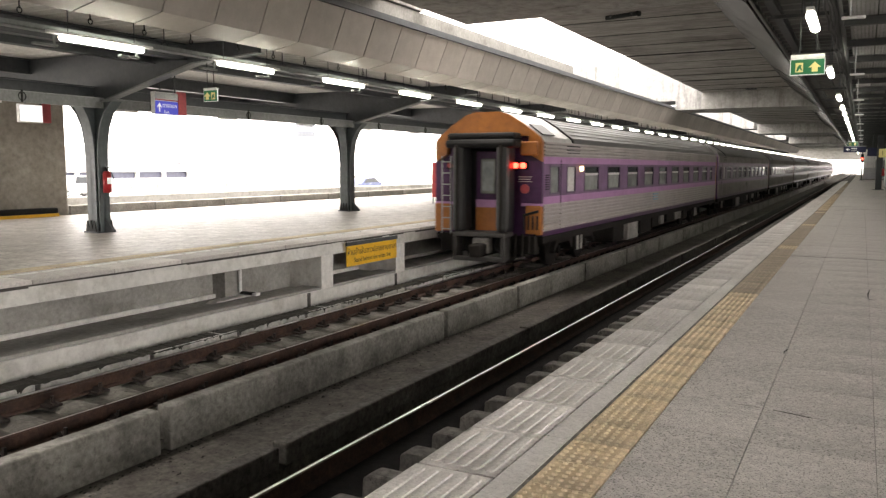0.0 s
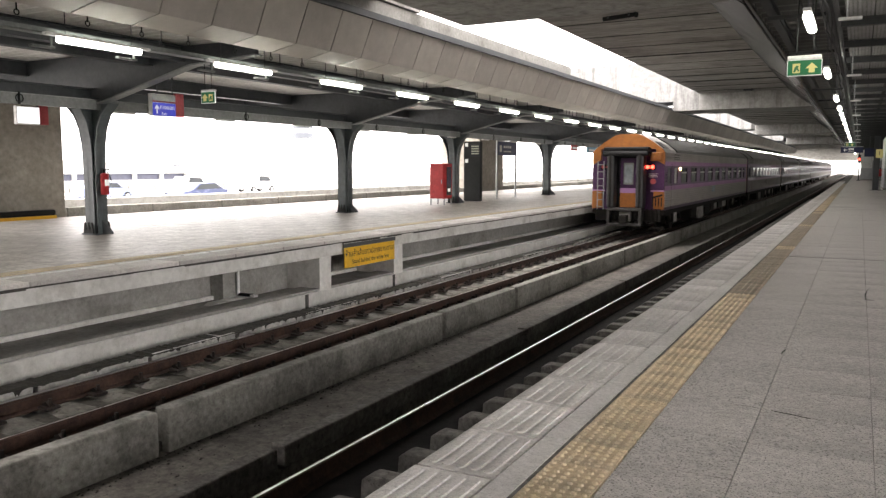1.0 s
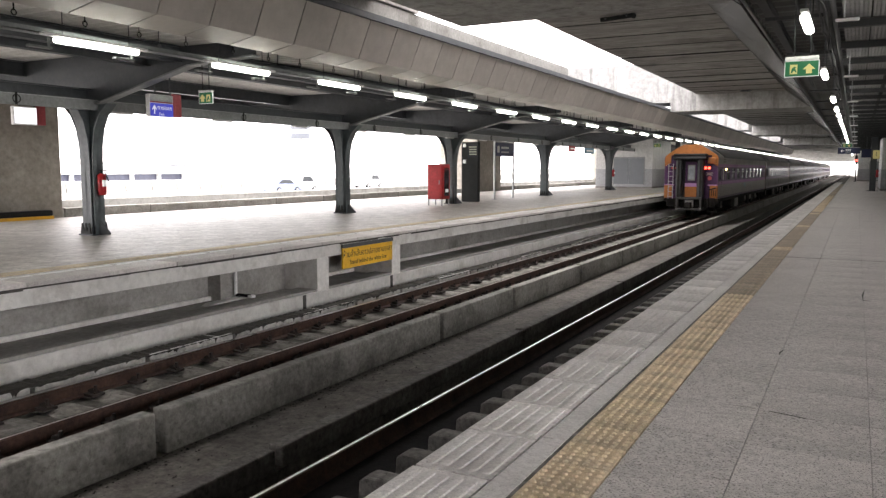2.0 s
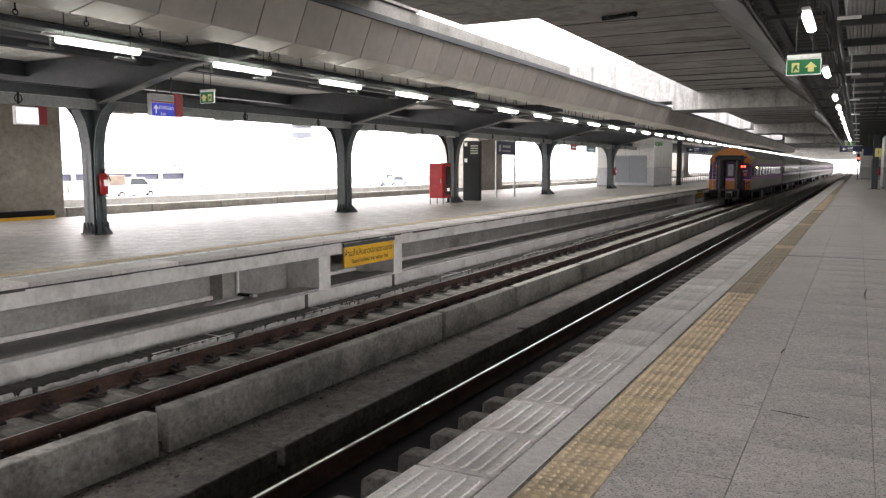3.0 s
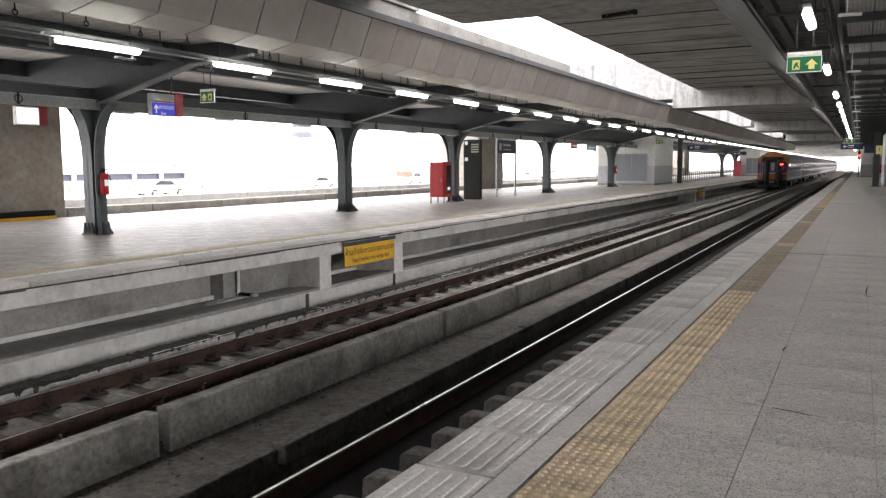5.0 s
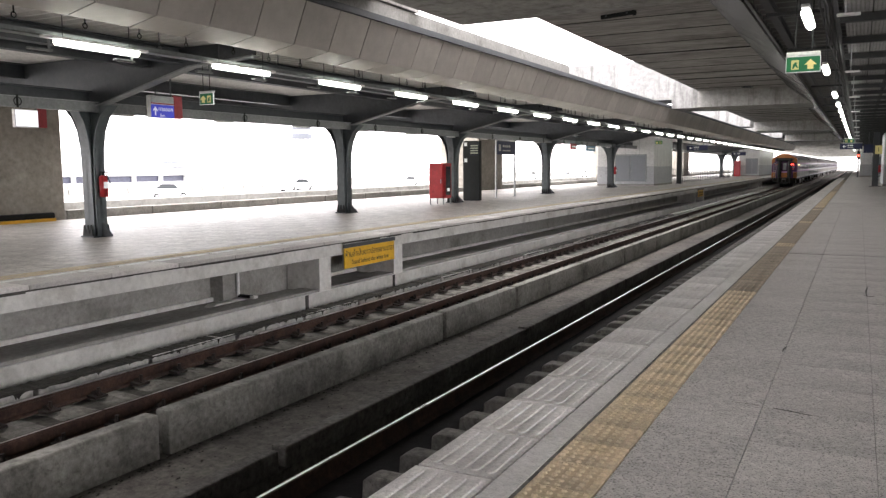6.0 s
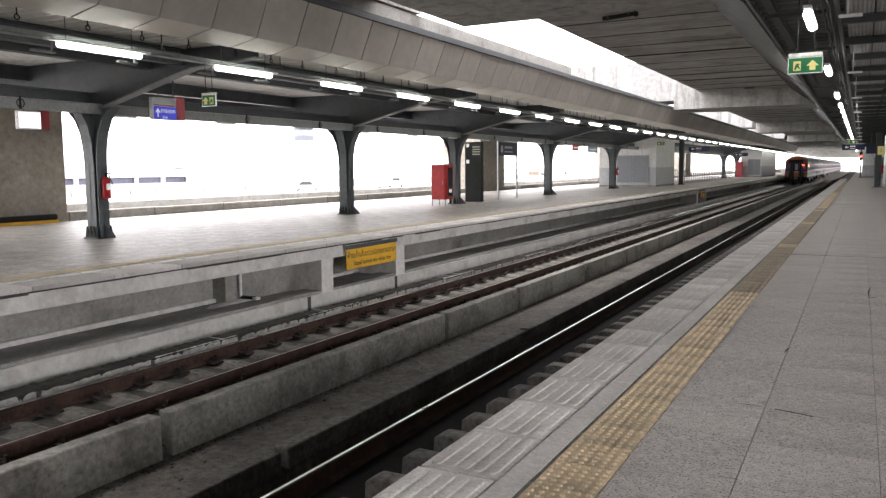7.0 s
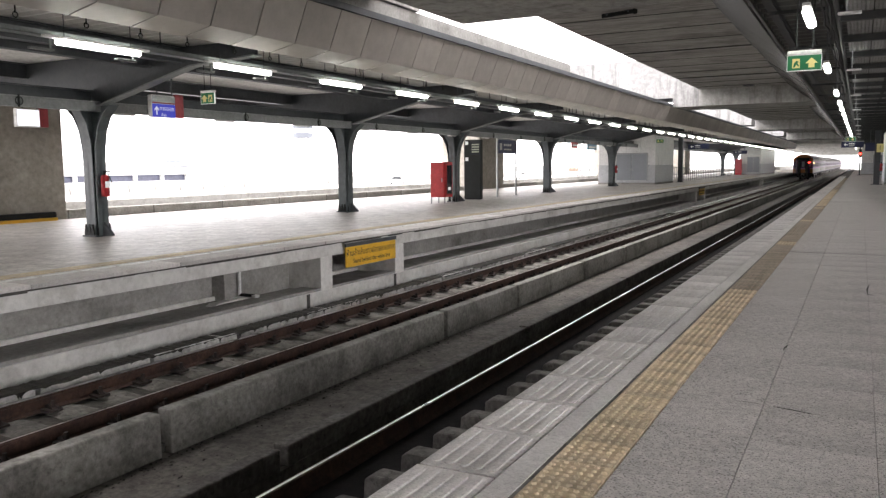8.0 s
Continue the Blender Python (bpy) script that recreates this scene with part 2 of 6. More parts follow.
M_MAUVE = surface("mauve_window_band", (0.135, 0.075, 0.145), (0.205, 0.125, 0.215), 0.5, 0.55, 0.01)
M_ORANGE = surface("orange_paint", (0.2706, 0.0861, 0.0098), (0.3854, 0.1312, 0.018), 1.2, 0.45, 0.05, stain=(0.15, 0.06, 0.02), stain_scale=1.5, stain_amount=0.7, grit=0.15)
M_ROOFTRAIN = surface("coach_roof", (0.055, 0.054, 0.052), (0.10, 0.098, 0.094), 0.8, 0.45, 0.03, stain=(0.035, 0.032, 0.03), stain_scale=0.8, stain_amount=0.6)
M_ROOFPALE = surface("pale_roof_panel", (0.35, 0.343, 0.329), (0.462, 0.455, 0.434), 1.0, 0.4, 0.02)
M_UNDER = surface("underframe_grime", (0.008, 0.007, 0.0065), (0.024, 0.021, 0.019), 2.5, 0.85, 0.25)
M_UNDERGREY = surface("underframe_boxes", (0.17, 0.162, 0.153), (0.36, 0.343, 0.325), 2.5, 0.7, 0.1, stain=(0.02, 0.018, 0.016), stain_scale=2, stain_amount=0.8)
M_TAIL = plain("tail_lamp_red", (0.9, 0.02, 0.02), 0.3, 0, 2.6, (1.0, 0.035, 0.02))
M_AMBER = plain("side_lamp_amber", (0.9, 0.5, 0.1), 0.3, 0, 2.5, (1.0, 0.65, 0.25))
M_CURTAIN = surface("window_blind", (0.45, 0.44, 0.42), (0.6, 0.59, 0.56), 4, 0.7, 0.05)
M_CARBLUE = surface("car_paint_blue", (0.2, 0.24, 0.36), (0.25, 0.29, 0.42), 2, 0.25, 0, 0.1)
M_CARWHITE = surface("car_paint_white", (0.72, 0.72, 0.72), (0.8, 0.8, 0.8), 2, 0.3, 0)
# Corrugated deck again, with the shade under the near canopy in its colour.
M_DECK_NEAR = surface("shade_darkened_deck", (0.06, 0.059, 0.057), (0.105, 0.103, 0.098), 1.0, 0.6, 0.03, 0.0)
# Coarse flecks and spots paint the paving's reflected speckle into the slab colour.
M_SLAB = surface("far_paving_slab", (0.42, 0.395, 0.365), (0.55, 0.525, 0.49), 0.8, 0.5, 0.12, stain=(0.27, 0.25, 0.22), stain_scale=0.35, stain_amount=0.8, fine=40, grit=0.26, mid=5, vary=0.06, spots=0.3, flecks=0.3, fleck_scale=16)
M_PILLAR = surface("warm_bare_concrete", (0.235, 0.215, 0.185), (0.34, 0.315, 0.275), 0.9, 0.85, 0.15, stain=(0.15, 0.135, 0.11), stain_scale=0.5, stain_amount=0.7, grit=0.2, mid=5)
M_PARAPET = surface("mossy_parapet", (0.24, 0.235, 0.215), (0.36, 0.35, 0.325), 1.5, 0.9, 0.15, stain=(0.12, 0.12, 0.095), stain_scale=0.8, stain_amount=0.8, vary=0.3, grit=0.2, mid=14)
M_HAZEBLUE = surface("hazy_window_band", (0.06, 0.065, 0.1), (0.1, 0.105, 0.15), 0.3, 0.5, 0)
M_FARGREY = plain("hazy_tower_grey", (0.13, 0.14, 0.16), 0.8)
M_TACTILE_PALE = surface("faded_yellow_tactile", (0.46, 0.38, 0.24), (0.58, 0.50, 0.34), 1.6, 0.75, 0.1, stain=(0.35, 0.32, 0.27), stain_scale=1.1, stain_amount=0.8, vary=0.1, grit=0.2, mid=20)
M_CARDARK = surface("car_paint_dark", (0.05, 0.065, 0.13), (0.07, 0.085, 0.16), 2, 0.25, 0, 0.1)
for dull in (M_BLACK, M_UNDER, M_BLACKMET, M_BED_SHADE):
    dull.node_tree.nodes["Principled BSDF"].inputs["Specular IOR Level"].default_value = 0.2
M_KERBSTONE = surface("grimy_kerb_block", (0.44, 0.43, 0.41), (0.62, 0.61, 0.585), 1.4, 0.88, 0.3, stain=(0.06, 0.055, 0.045), stain_scale=2.6, stain_amount=0.8, grit=0.2, mid=12, spots=0.4)
M_TRACKSLAB = surface("mossy_track_slab", (0.06, 0.057, 0.048), (0.14, 0.134, 0.117), 1.8, 0.92, 0.4, stain=(0.04, 0.034, 0.027), stain_scale=1.6, stain_amount=0.9, grit=0.3, mid=12, spots=0.7)
M_DIVIDER = surface("weathered_panel_concrete", (0.195, 0.19, 0.173), (0.325, 0.316, 0.29), 1.0, 0.88, 0.3, stain=(0.035, 0.033, 0.026), stain_scale=1.1, stain_amount=0.85, vary=0.08, grit=0.26, mid=16, spots=0.4)
M_SEAT = surface("grimy_rail_seat", (0.13, 0.122, 0.113), (0.26, 0.248, 0.232), 2.5, 0.9, 0.4, stain=(0.05, 0.045, 0.04), stain_scale=2.0, stain_amount=0.8, vary=0.25, grit=0.35, mid=14, spots=0.6)
M_CHANKERB = surface("lichened_kerb_block", (0.065, 0.06, 0.054), (0.15, 0.14, 0.128), 1.6, 0.9, 0.4, stain=(0.21, 0.205, 0.2), stain_scale=2.6, stain_amount=0.75, grit=0.4, mid=16, spots=0.5)
M_MOSS = surface("black_moss_crust", (0.01, 0.0095, 0.008), (0.034, 0.031, 0.025), 6, 0.95, 0.6, grit=0.4, mid=30)
M_RUBBER = surface("worn_grey_rubber", (0.009, 0.009, 0.0095), (0.027, 0.027, 0.027), 3, 0.5, 0.15, grit=0.3)
M_BLUELIT = plain("sign_blue_lit", (0.04, 0.05, 0.42), 0.4, 0, 0.10)
for paint in (M_SILVER, M_LILAC, M_MAUVE, M_TRAINGLASS, M_PURPLE):
    paint.node_tree.nodes["Principled BSDF"].inputs["Specular IOR Level"].default_value = 0.25
M_GLOW = plain("sign_glow", (0.8, 0.82, 0.85), 0.4, 0, 0.25)
M_TINT = plain("tinted_glass", (0.03, 0.035, 0.04), 0.08)


# ---- mesh helpers ----
def box(bm, x0, x1, y0, y1, z0, z1, bevel=0.0):
    r = bmesh.ops.create_cube(bm, size=1)
    for v in r["verts"]:
        v.co = ((x0 + x1) / 2 + v.co.x * (x1 - x0), (y0 + y1) / 2 + v.co.y * (y1 - y0), (z0 + z1) / 2 + v.co.z * (z1 - z0))
    if bevel:
        edges = list({e for v in r["verts"] for e in v.link_edges})
        bmesh.ops.bevel(bm, geom=edges, offset=bevel, segments=2, affect="EDGES", profile=0.5)
    return bm


def boxed(*a, bevel=0.0):
    return box(bmesh.new(), *a, bevel=bevel)


def prism(bm, profile, a, b, axis="y"):
    """Extrude a closed profile of pairs along an axis: (x, z) along y, (y, z) along x, (x, y) along z."""
    def place(p, s):
        return {"y": (p[0], s, p[1]), "x": (s, p[0], p[1]), "z": (p[0], p[1], s)}[axis]
    va = [bm.verts.new(place(p, a)) for p in profile]
    vb = [bm.verts.new(place(p, b)) for p in profile]
    bm.faces.new(va)
    bm.faces.new(vb[::-1])
    n = len(profile)
    for i in range(n):
        bm.faces.new((va[i], vb[i], vb[(i + 1) % n], va[(i + 1) % n]))
    bmesh.ops.recalc_face_normals(bm, faces=bm.faces)
    return bm


def rod(bm, p, q, r, seg=8):
    """A round bar from p to q."""
    p, q = Vector(p), Vector(q)
    d = q - p
    m = Matrix.Translation((p + q) / 2) @ d.to_track_quat("Z", "Y").to_matrix().to_4x4()
    bmesh.ops.create_cone(bm, cap_ends=True, segments=seg, radius1=r, radius2=r, depth=d.length, matrix=m)
    return bm


def ring(bm, centre, big, small, across="y", n=14, m=5):
    """A closed hoop of round bar; across names the axis through the hoop."""
    loops = []
    for j in range(n):
        a = math.tau * j / n
        row = []
        for q in range(m):
            b = math.tau * q / m
            r, h = big + small * math.cos(b), small * math.sin(b)
            u, v = r * math.cos(a), r * math.sin(a)
            row.append(bm.verts.new(Vector(centre) + Vector((u, h, v) if across == "y" else (h, u, v))))
        loops.append(row)
    for j in range(n):
        for q in range(m):
            bm.faces.new((loops[j][q], loops[j][(q + 1) % m], loops[(j + 1) % n][(q + 1) % m], loops[(j + 1) % n][q]))
    bmesh.ops.recalc_face_normals(bm, faces=bm.faces)
    return bm


def mesh_of(bm, name, material, smooth=False):
    me = bpy.data.meshes.new(name)
    bm.to_mesh(me)
    bm.free()
    me.materials.append(material)
    if smooth:
        for p in me.polygons:
            p.use_smooth = True
    return me


def part(name, bm, material, parent=None, label="", smooth=False):
    """Link a bmesh as one mesh object under a thing or under a part."""
    ob = new(name, mesh_of(bm, name, material, smooth))
    ob.parent = parent
    return tagged(ob, label)


def thing(name, label, category, at=(0, 0, 0), turn=0, group="", kind=""):
    ob = new(name)
    ob.matrix_basis = pose(*at, 0, 0, turn)
    ob.empty_display_size = 0.2
    return tagged(ob, label, category, group, kind)


def structure(name, bm, material, label, category):
    return tagged(part(name, bm, material), label, category, "", "structure")


def piece(name, mesh, parent, at):
    ob = new(name, mesh)
    ob.parent = parent
    ob.location = at
    return ob


def bar_sign(parent, y0, y1, z, h, x, n, material, axis="y"):
    """Unreadable lettering as plain bars on a sign face."""
    w = (y1 - y0) / n
    for i in range(n):
        a = y0 + i * w
        part("lettering_bar", boxed(*((x, x + 0.004, a, a + w * 0.8, z, z + h) if axis == "y" else (a, a + w * 0.8, x - 0.004, x, z, z + h))), material, parent)


def words(parent, text, size, m, material, name="lettering"):
    cu = bpy.data.curves.new(name, "FONT")
    cu.body, cu.size, cu.extrude = text, size, 0.002
    cu.align_x, cu.align_y = "CENTER", "CENTER"
    tmp = bpy.data.objects.new(name, cu)
    scene.collection.objects.link(tmp)
    me = bpy.data.meshes.new_from_object(tmp)
    bpy.data.objects.remove(tmp)
    me.materials.append(material)
    ob = new(name, me)
    ob.parent = parent
    ob.matrix_basis = m
    return ob


Y0, Y1 = -10.0, 170.0
RAIL = -1.05

# ---- ground, track beds, platforms ----
structure("ground", boxed(-3000, 3000, -3000, 3000, -2.4, -1.9), M_GROUND, "pale hazy open ground reaching the horizon", "ground")
bm = boxed(-8.6, -5.9, Y0, 400, -1.9, -1.268)
structure("track_bed_1", bm, M_TRACKSLAB, "mossy stained concrete bed of the far track", "track bed")
# The near bed sits low and is coloured black to read as deep shade.
structure("track_bed_2", boxed(-4.55, -1.9, Y0, 400, -1.9, -1.62), M_BED_SHADE, "grimy concrete bed of the near track, colour blackened for deep shade", "track bed")
structure("drain_floor", boxed(-5.9, -4.72, Y0, 400, -1.9, -1.36), M_CONC_DIRTY, "stained concrete channel floor between the tracks", "floor")
structure("platform_near", boxed(-1.72, 9.0, Y0, Y1, -1.9, -0.04), M_JOINT, "concrete island platform under granite paving", "platform")
bm = bmesh.new()
prism(bm, [(-20.3, -0.04), (-9.5, -0.045), (-9.02, -0.07), (-9.0, -0.08), (-9.0, -0.31), (-10.0, -0.36), (-10.0, -0.92), (-8.98, -0.94), (-8.95, -0.97), (-8.95, -1.9), (-20.3, -1.9)], Y0, Y1)
structure("platform_far", bm, M_CONC, "far concrete platform with a hollow undercut edge", "platform")
structure("platform_far_paving", boxed(-20.0, -9.45, Y0, Y1, -0.04, -0.006), M_GRANITE_FAR, "pale worn granite paving, shiny with daylight", "paving")
structure("platform_far_coping", boxed(-9.0, -8.96, Y0, Y1, -0.3, -0.065), M_CONC_PALE, "pale stained concrete platform edge beam", "platform edge")
structure("walkway_step", boxed(-9.4, -8.96, Y0, Y1, -0.93, -0.885), M_CONC, "low concrete step along the walkway", "step")
structure("walkway_conduit", boxed(-9.99, -9.93, Y0, Y1, -0.915, -0.845), M_CONC_PALE, "pale cable duct along the walkway wall", "cable duct")
structure("walkway_upstand", boxed(-8.95, -8.9, Y0, Y1, -1.26, -0.93), M_CONC_PALE, "white-washed concrete upstand along the walkway", "upstand")

# ---- overhead concrete deck with its cross beams, openings and pillars ----
SOFFIT, BEAM = 5.0, 4.19
bm = boxed(-7.06, -2.4, -12, 43.0, SOFFIT + 0.06, SOFFIT + 0.5)
box(bm, -8.0, -2.4, 43.0, 104, SOFFIT + 0.06, SOFFIT + 0.5)
box(bm, -20.0, -2.4, 104, 118, SOFFIT + 0.06, SOFFIT + 0.5)
boards = random.Random(11)
strips = bmesh.new()
for k in range(-17, 45):
    y = 23.7 + 2.12 * k + boards.uniform(-0.12, 0.12)
    x = -7.06 if y < 41 else -8.0
    box(bm, x, -2.4, y + 0.02, y + 2.1, SOFFIT - boards.uniform(0.0, 0.015), SOFFIT + 0.07)
    box(strips, x + 0.01, -3.0, y - 0.028, y + 0.03, SOFFIT - 0.022, SOFFIT + 0.065)
# Dark strips stand for groove shade and water stain between the boards.
structure("soffit_joints", strips, M_MASTIC_SHADE, "dark strips for the shaded, stained joints between the soffit boards", "joint strip")
structure("ceiling", bm, M_SOFFIT, "board-marked concrete deck soffit over the tracks", "ceiling")
structure("ceiling_canopy_deck", boxed(-2.4, 11, -12, 118, SOFFIT + 0.05, SOFFIT + 0.4), M_SOFFIT, "concrete deck over the near platform", "ceiling")
for i, (a, b) in enumerate([(9.5, 14.2), (39.8, 43.0), (71.4, 75.0), (103, 108)]):
    structure("cross_beam_%d" % (i + 1), prism(bmesh.new(), [(-7.07 if i < 2 else -8.02, BEAM), (-2.02, BEAM), (-3.035, 4.93), (-3.035, SOFFIT + 0.02), (-7.07 if i < 2 else -8.02, SOFFIT + 0.02)], a, b), M_CONC_WALL, "deep concrete cross beam under the deck", "beam")
    if i:
        bm = boxed(-20, -8.36, a + 0.3, b - 0.2, 4.65, 6.6)
        if i < 2:
            box(bm, -8.36, -7.08, a + 0.3, b - 0.2, BEAM + 0.01, 6.45)
        structure("upstand_wall_%d" % i, bm, M_RAINWALL, "tall rain-streaked concrete wall above the canopy", "wall")
for i, y in enumerate([11.0, 42.2, 73.0, 104.0]):
    structure("pillar_%d" % (i + 1), boxed(-22.6, -20.02, y + 0.2, y + 3.7, -1.9, 6.4, bevel=0.05), M_PILLAR, "massive bare concrete pillar at the platform edge", "pillar")
# Pale concrete puts the strong far daylight into the beams' colour.
for i, y in enumerate((124, 136, 150, 166, 184, 205, 230, 260, 295, 340)):
    structure("far_portal_%d" % (i + 1), boxed(-16, 8, y, y + 3.0, 4.15, 5.3), M_CONC_PALE, "concrete portal beam far along the tracks, paled for the light on it", "beam")
# The near end stops at 3.0, out of view, to let sky light in.
bm = boxed(-8.45, -7.08, 3.0, 13.2, 4.68, 5.4)
box(bm, -20, -8.45, 3.0, 14.9, 4.68, 5.4)
structure("deck_west", bm, M_SOFFIT, "concrete deck over the far canopy", "deck")
# Unseen walls, added to hold back light from behind and from the east.
structure("wall_behind", boxed(-30, 12, -12.4, -12, -1.9, 6), M_CONC, "unseen wall added to block light from behind", "wall")
structure("wall_east", boxed(9.0, 9.3, -12, 22, -1.9, 1.0), M_CONC, "unseen low wall added to limit light from the east", "wall")
structure("wall_east_far", boxed(9.0, 9.3, 22.01, 150, -1.9, 4.9), M_CONC, "unseen tall wall added to block light from the east", "wall")
# The far deck takes the pale concrete too, to look lit from the sides.
structure("far_deck", boxed(-20, 8, 118.02, 345, 5.31, 5.7), M_CONC_PALE, "concrete deck continuing over the far tracks, paled for side light", "deck")

# slanted fascia over the near platform edge
fascia = structure("fascia_near", boxed(-2.9, -2.6, -12, 118, 4.86, 4.98), M_STEEL, "carrier rail behind the dark polished fascia", "fascia")
bm = bmesh.new()
prism(bm, [(-3.02, 5.0), (-2.95, 5.0), (-1.75, 4.10), (-1.75, 4.07), (-1.82, 4.07), (-3.02, 4.93)], 0.006, 1.994)
panel_mesh = mesh_of(bm, "fascia_panel", M_FASCIA)
for k in range(65):
    ob = piece("fascia_panel", panel_mesh, fascia, (boards.uniform(-0.004, 0.004), -12 + 2.0 * k, boards.uniform(-0.004, 0.004)))
    ob.rotation_euler = (boards.uniform(-0.002, 0.002), boards.uniform(-0.003, 0.003), boards.uniform(-0.002, 0.002))
structure("fascia_trim", boxed(-1.76, -1.72, -12, 118, 4.05, 4.066), M_GALV, "thin bright metal edge trim", "trim")

# far canopy: cladding bulkhead, parapet, deck, beams
bulkhead = tagged(new("bulkhead", mesh_of(boxed(-9.2, -8.82, -10, 130, 3.6, 4.3), "bulkhead", M_STEEL)), "long clad bulkhead along the far canopy edge", "bulkhead", "", "structure")
bm = bmesh.new()
prism(bm, [(-9.27, 3.42), (-8.72, 3.53), (-8.424, 4.236), (-8.454, 4.236), (-8.745, 3.56), (-9.27, 3.45)], 0.014, 0.986)
clad_mesh = mesh_of(bm, "cladding_panel", M_CLAD)
for i in range(-8, 129):
    piece("cladding_panel", clad_mesh, bulkhead, (0, i, 0))
structure("bulkhead_cap", boxed(-8.8, -8.37, -10, 130, 4.24, 4.36), M_STEEL, "dark metal capping strip along the bulkhead", "capping")
structure("canopy_parapet", boxed(-8.75, -8.5, -10, 24.9, 4.361, 4.66), M_CONC, "pale concrete parapet above the canopy edge", "parapet")

COLS = [2.0, 11.1, 20.15, 27.55, 38.0, 49.8, 95.8, 106.6, 116.1, 125]
XC = -14.15
# corrugated roof deck
vs, fs = [], []
for i in range(-10 * 16, 130 * 16 + 1):
    z = 3.72 + (0.05 if (i // 2) % 2 else 0.0)
    vs += [(-20.4, i / 16, z), (-9.3, i / 16, z)]
for i in range(len(vs) // 2 - 1):
    fs.append((2 * i, 2 * i + 1, 2 * i + 3, 2 * i + 2))
me = bpy.data.meshes.new("canopy_deck")
me.from_pydata(vs, [], fs)
me.materials.append(M_DECK)
tagged(new("canopy_deck", me), "corrugated grey steel roof deck of the far canopy", "roof", "", "structure")
structure("canopy_roof", boxed(-20.4, -9.3, -10, 130, 3.79, 3.9), M_STEEL, "roof covering of the far canopy", "roof")


def i_beam(bm, x0, x1, z0, z1, a, b, t=0.02):
    """An I-section along y."""
    c = (x0 + x1) / 2
    box(bm, x0, x1, a, b, z0, z0 + t)
    box(bm, x0, x1, a, b, z1 - t, z1)
    box(bm, c - t / 2, c + t / 2, a, b, z0 + t, z1 - t)
    return bm


for x, z0, z1 in [(XC, 2.72, 3.02), (-12.4, 3.38, 3.7), (-11.55, 3.40, 3.7), (-16.2, 3.38, 3.7), (-18.2, 3.38, 3.7), (-20.2, 3.3, 3.7)]:
    tagged(part("purlin", i_beam(bmesh.new(), x - 0.1, x + 0.1, z0, z1, -10, 130), M_STEEL), "dark grey steel beam along the canopy", "steel beam", "canopy beams", "structure")


def canopy_column(y):
    """Steel column that flares at its head into two rising arms."""
    c = thing("canopy_column", "dark blue-grey steel column with flared head", "column", (XC, y, 0), 0, "canopy columns")
    prof = [(-0.155, 0.03), (0.155, 0.03), (0.155, 1.6), (0.18, 2.0), (0.26, 2.35), (0.38, 2.58), (0.56, 2.72), (-0.56, 2.72), (-0.38, 2.58), (-0.26, 2.35), (-0.18, 2.0), (-0.155, 1.6)]
    # web, with the flare along the platform
    bm = bmesh.new()
    prism(bm, [(a, z) for a, z in prof], -0.012, 0.012, "x")
    part("web", bm, M_STEEL_COL, c)
    right = [(0.155, 0.03), (0.155, 1.6), (0.18, 2.0), (0.26, 2.35), (0.38, 2.58), (0.56, 2.72)]
    for s in (-1, 1):
        bm = bmesh.new()
        prism(bm, [(s * a, z) for a, z in right] + [(s * (a - 0.025), z) for a, z in right[::-1]], -0.13, 0.13, "x")
        part("flange", bm, M_STEEL_COL, c)
    for s in (-1, 1):
        bm = bmesh.new()
        wide = [(0.19, 0.03), (0.19, 1.45), (0.215, 1.85), (0.29, 2.2), (0.43, 2.47), (0.68, 2.70)]
        prism(bm, [(s * a, z) for a, z in wide] + [(s * (a - 0.025), z) for a, z in wide[::-1]], -0.125, 0.125)
        part("side_flange", bm, M_STEEL_COL, c)
    bm = bmesh.new()
    prism(bm, [(a, z) for a, z in wide] + [(-a, z) for a, z in wide[::-1]], -0.012, 0.012)
    part("cross_web", bm, M_STEEL_COL, c)
    part("base_plate", boxed(-0.22, 0.22, -0.22, 0.22, 0, 0.03, bevel=0.005), M_STEEL, c)
    for s in (-1, 1):
        for o in (-0.1, 0.0, 0.1):
            bm = bmesh.new()
            prism(bm, [(o - 0.055, 0.03), (o + 0.055, 0.03), (o + 0.012, 0.26), (o - 0.012, 0.26)], s * 0.16, s * 0.185, "x")
            part("gusset", bm, M_BLACKMET, c)
            bm = bmesh.new()
            prism(bm, [(o - 0.055, 0.03), (o + 0.055, 0.03), (o + 0.012, 0.26), (o - 0.012, 0.26)], s * 0.195, s * 0.22)
            part("gusset", bm, M_BLACKMET, c)
    bm = bmesh.new()
    prism(bm, [(0.2, 0.02), (0.46, 0.02), (0.46, 0.06), (0.2, 0.3)], -0.03, 0.03)
    part("raking_foot", bm, M_STEEL, c)
    for s, reach in ((1, 4.5), (-1, 5.8)):
        bm = bmesh.new()
        prism(bm, [(0, 2.72), (s * 0.35, 2.72), (s * 2.9, 3.33), (s * reach, 3.42), (s * reach, 3.7), (0, 3.7)], -0.012, 0.012)
        part("arm_web", bm, M_STEEL, c)
        bm = bmesh.new()
        prism(bm, [(s * 0.1, 2.70), (s * 0.36, 2.70), (s * 2.92, 3.31), (s * reach, 3.40), (s * reach, 3.425), (s * 2.9, 3.335), (s * 0.35, 2.725), (s * 0.1, 2.725)], -0.11, 0.11)
        # Lighter colour here stands for platform light on the flange's underside.
        part("arm_flange", bm, M_TRUNK, c, "lower flange, paler for light off the platform")
    return c


col0 = canopy_column(COLS[0])
for y in COLS[1:]:
    copy_thing(col0, pose(XC, y, 0))


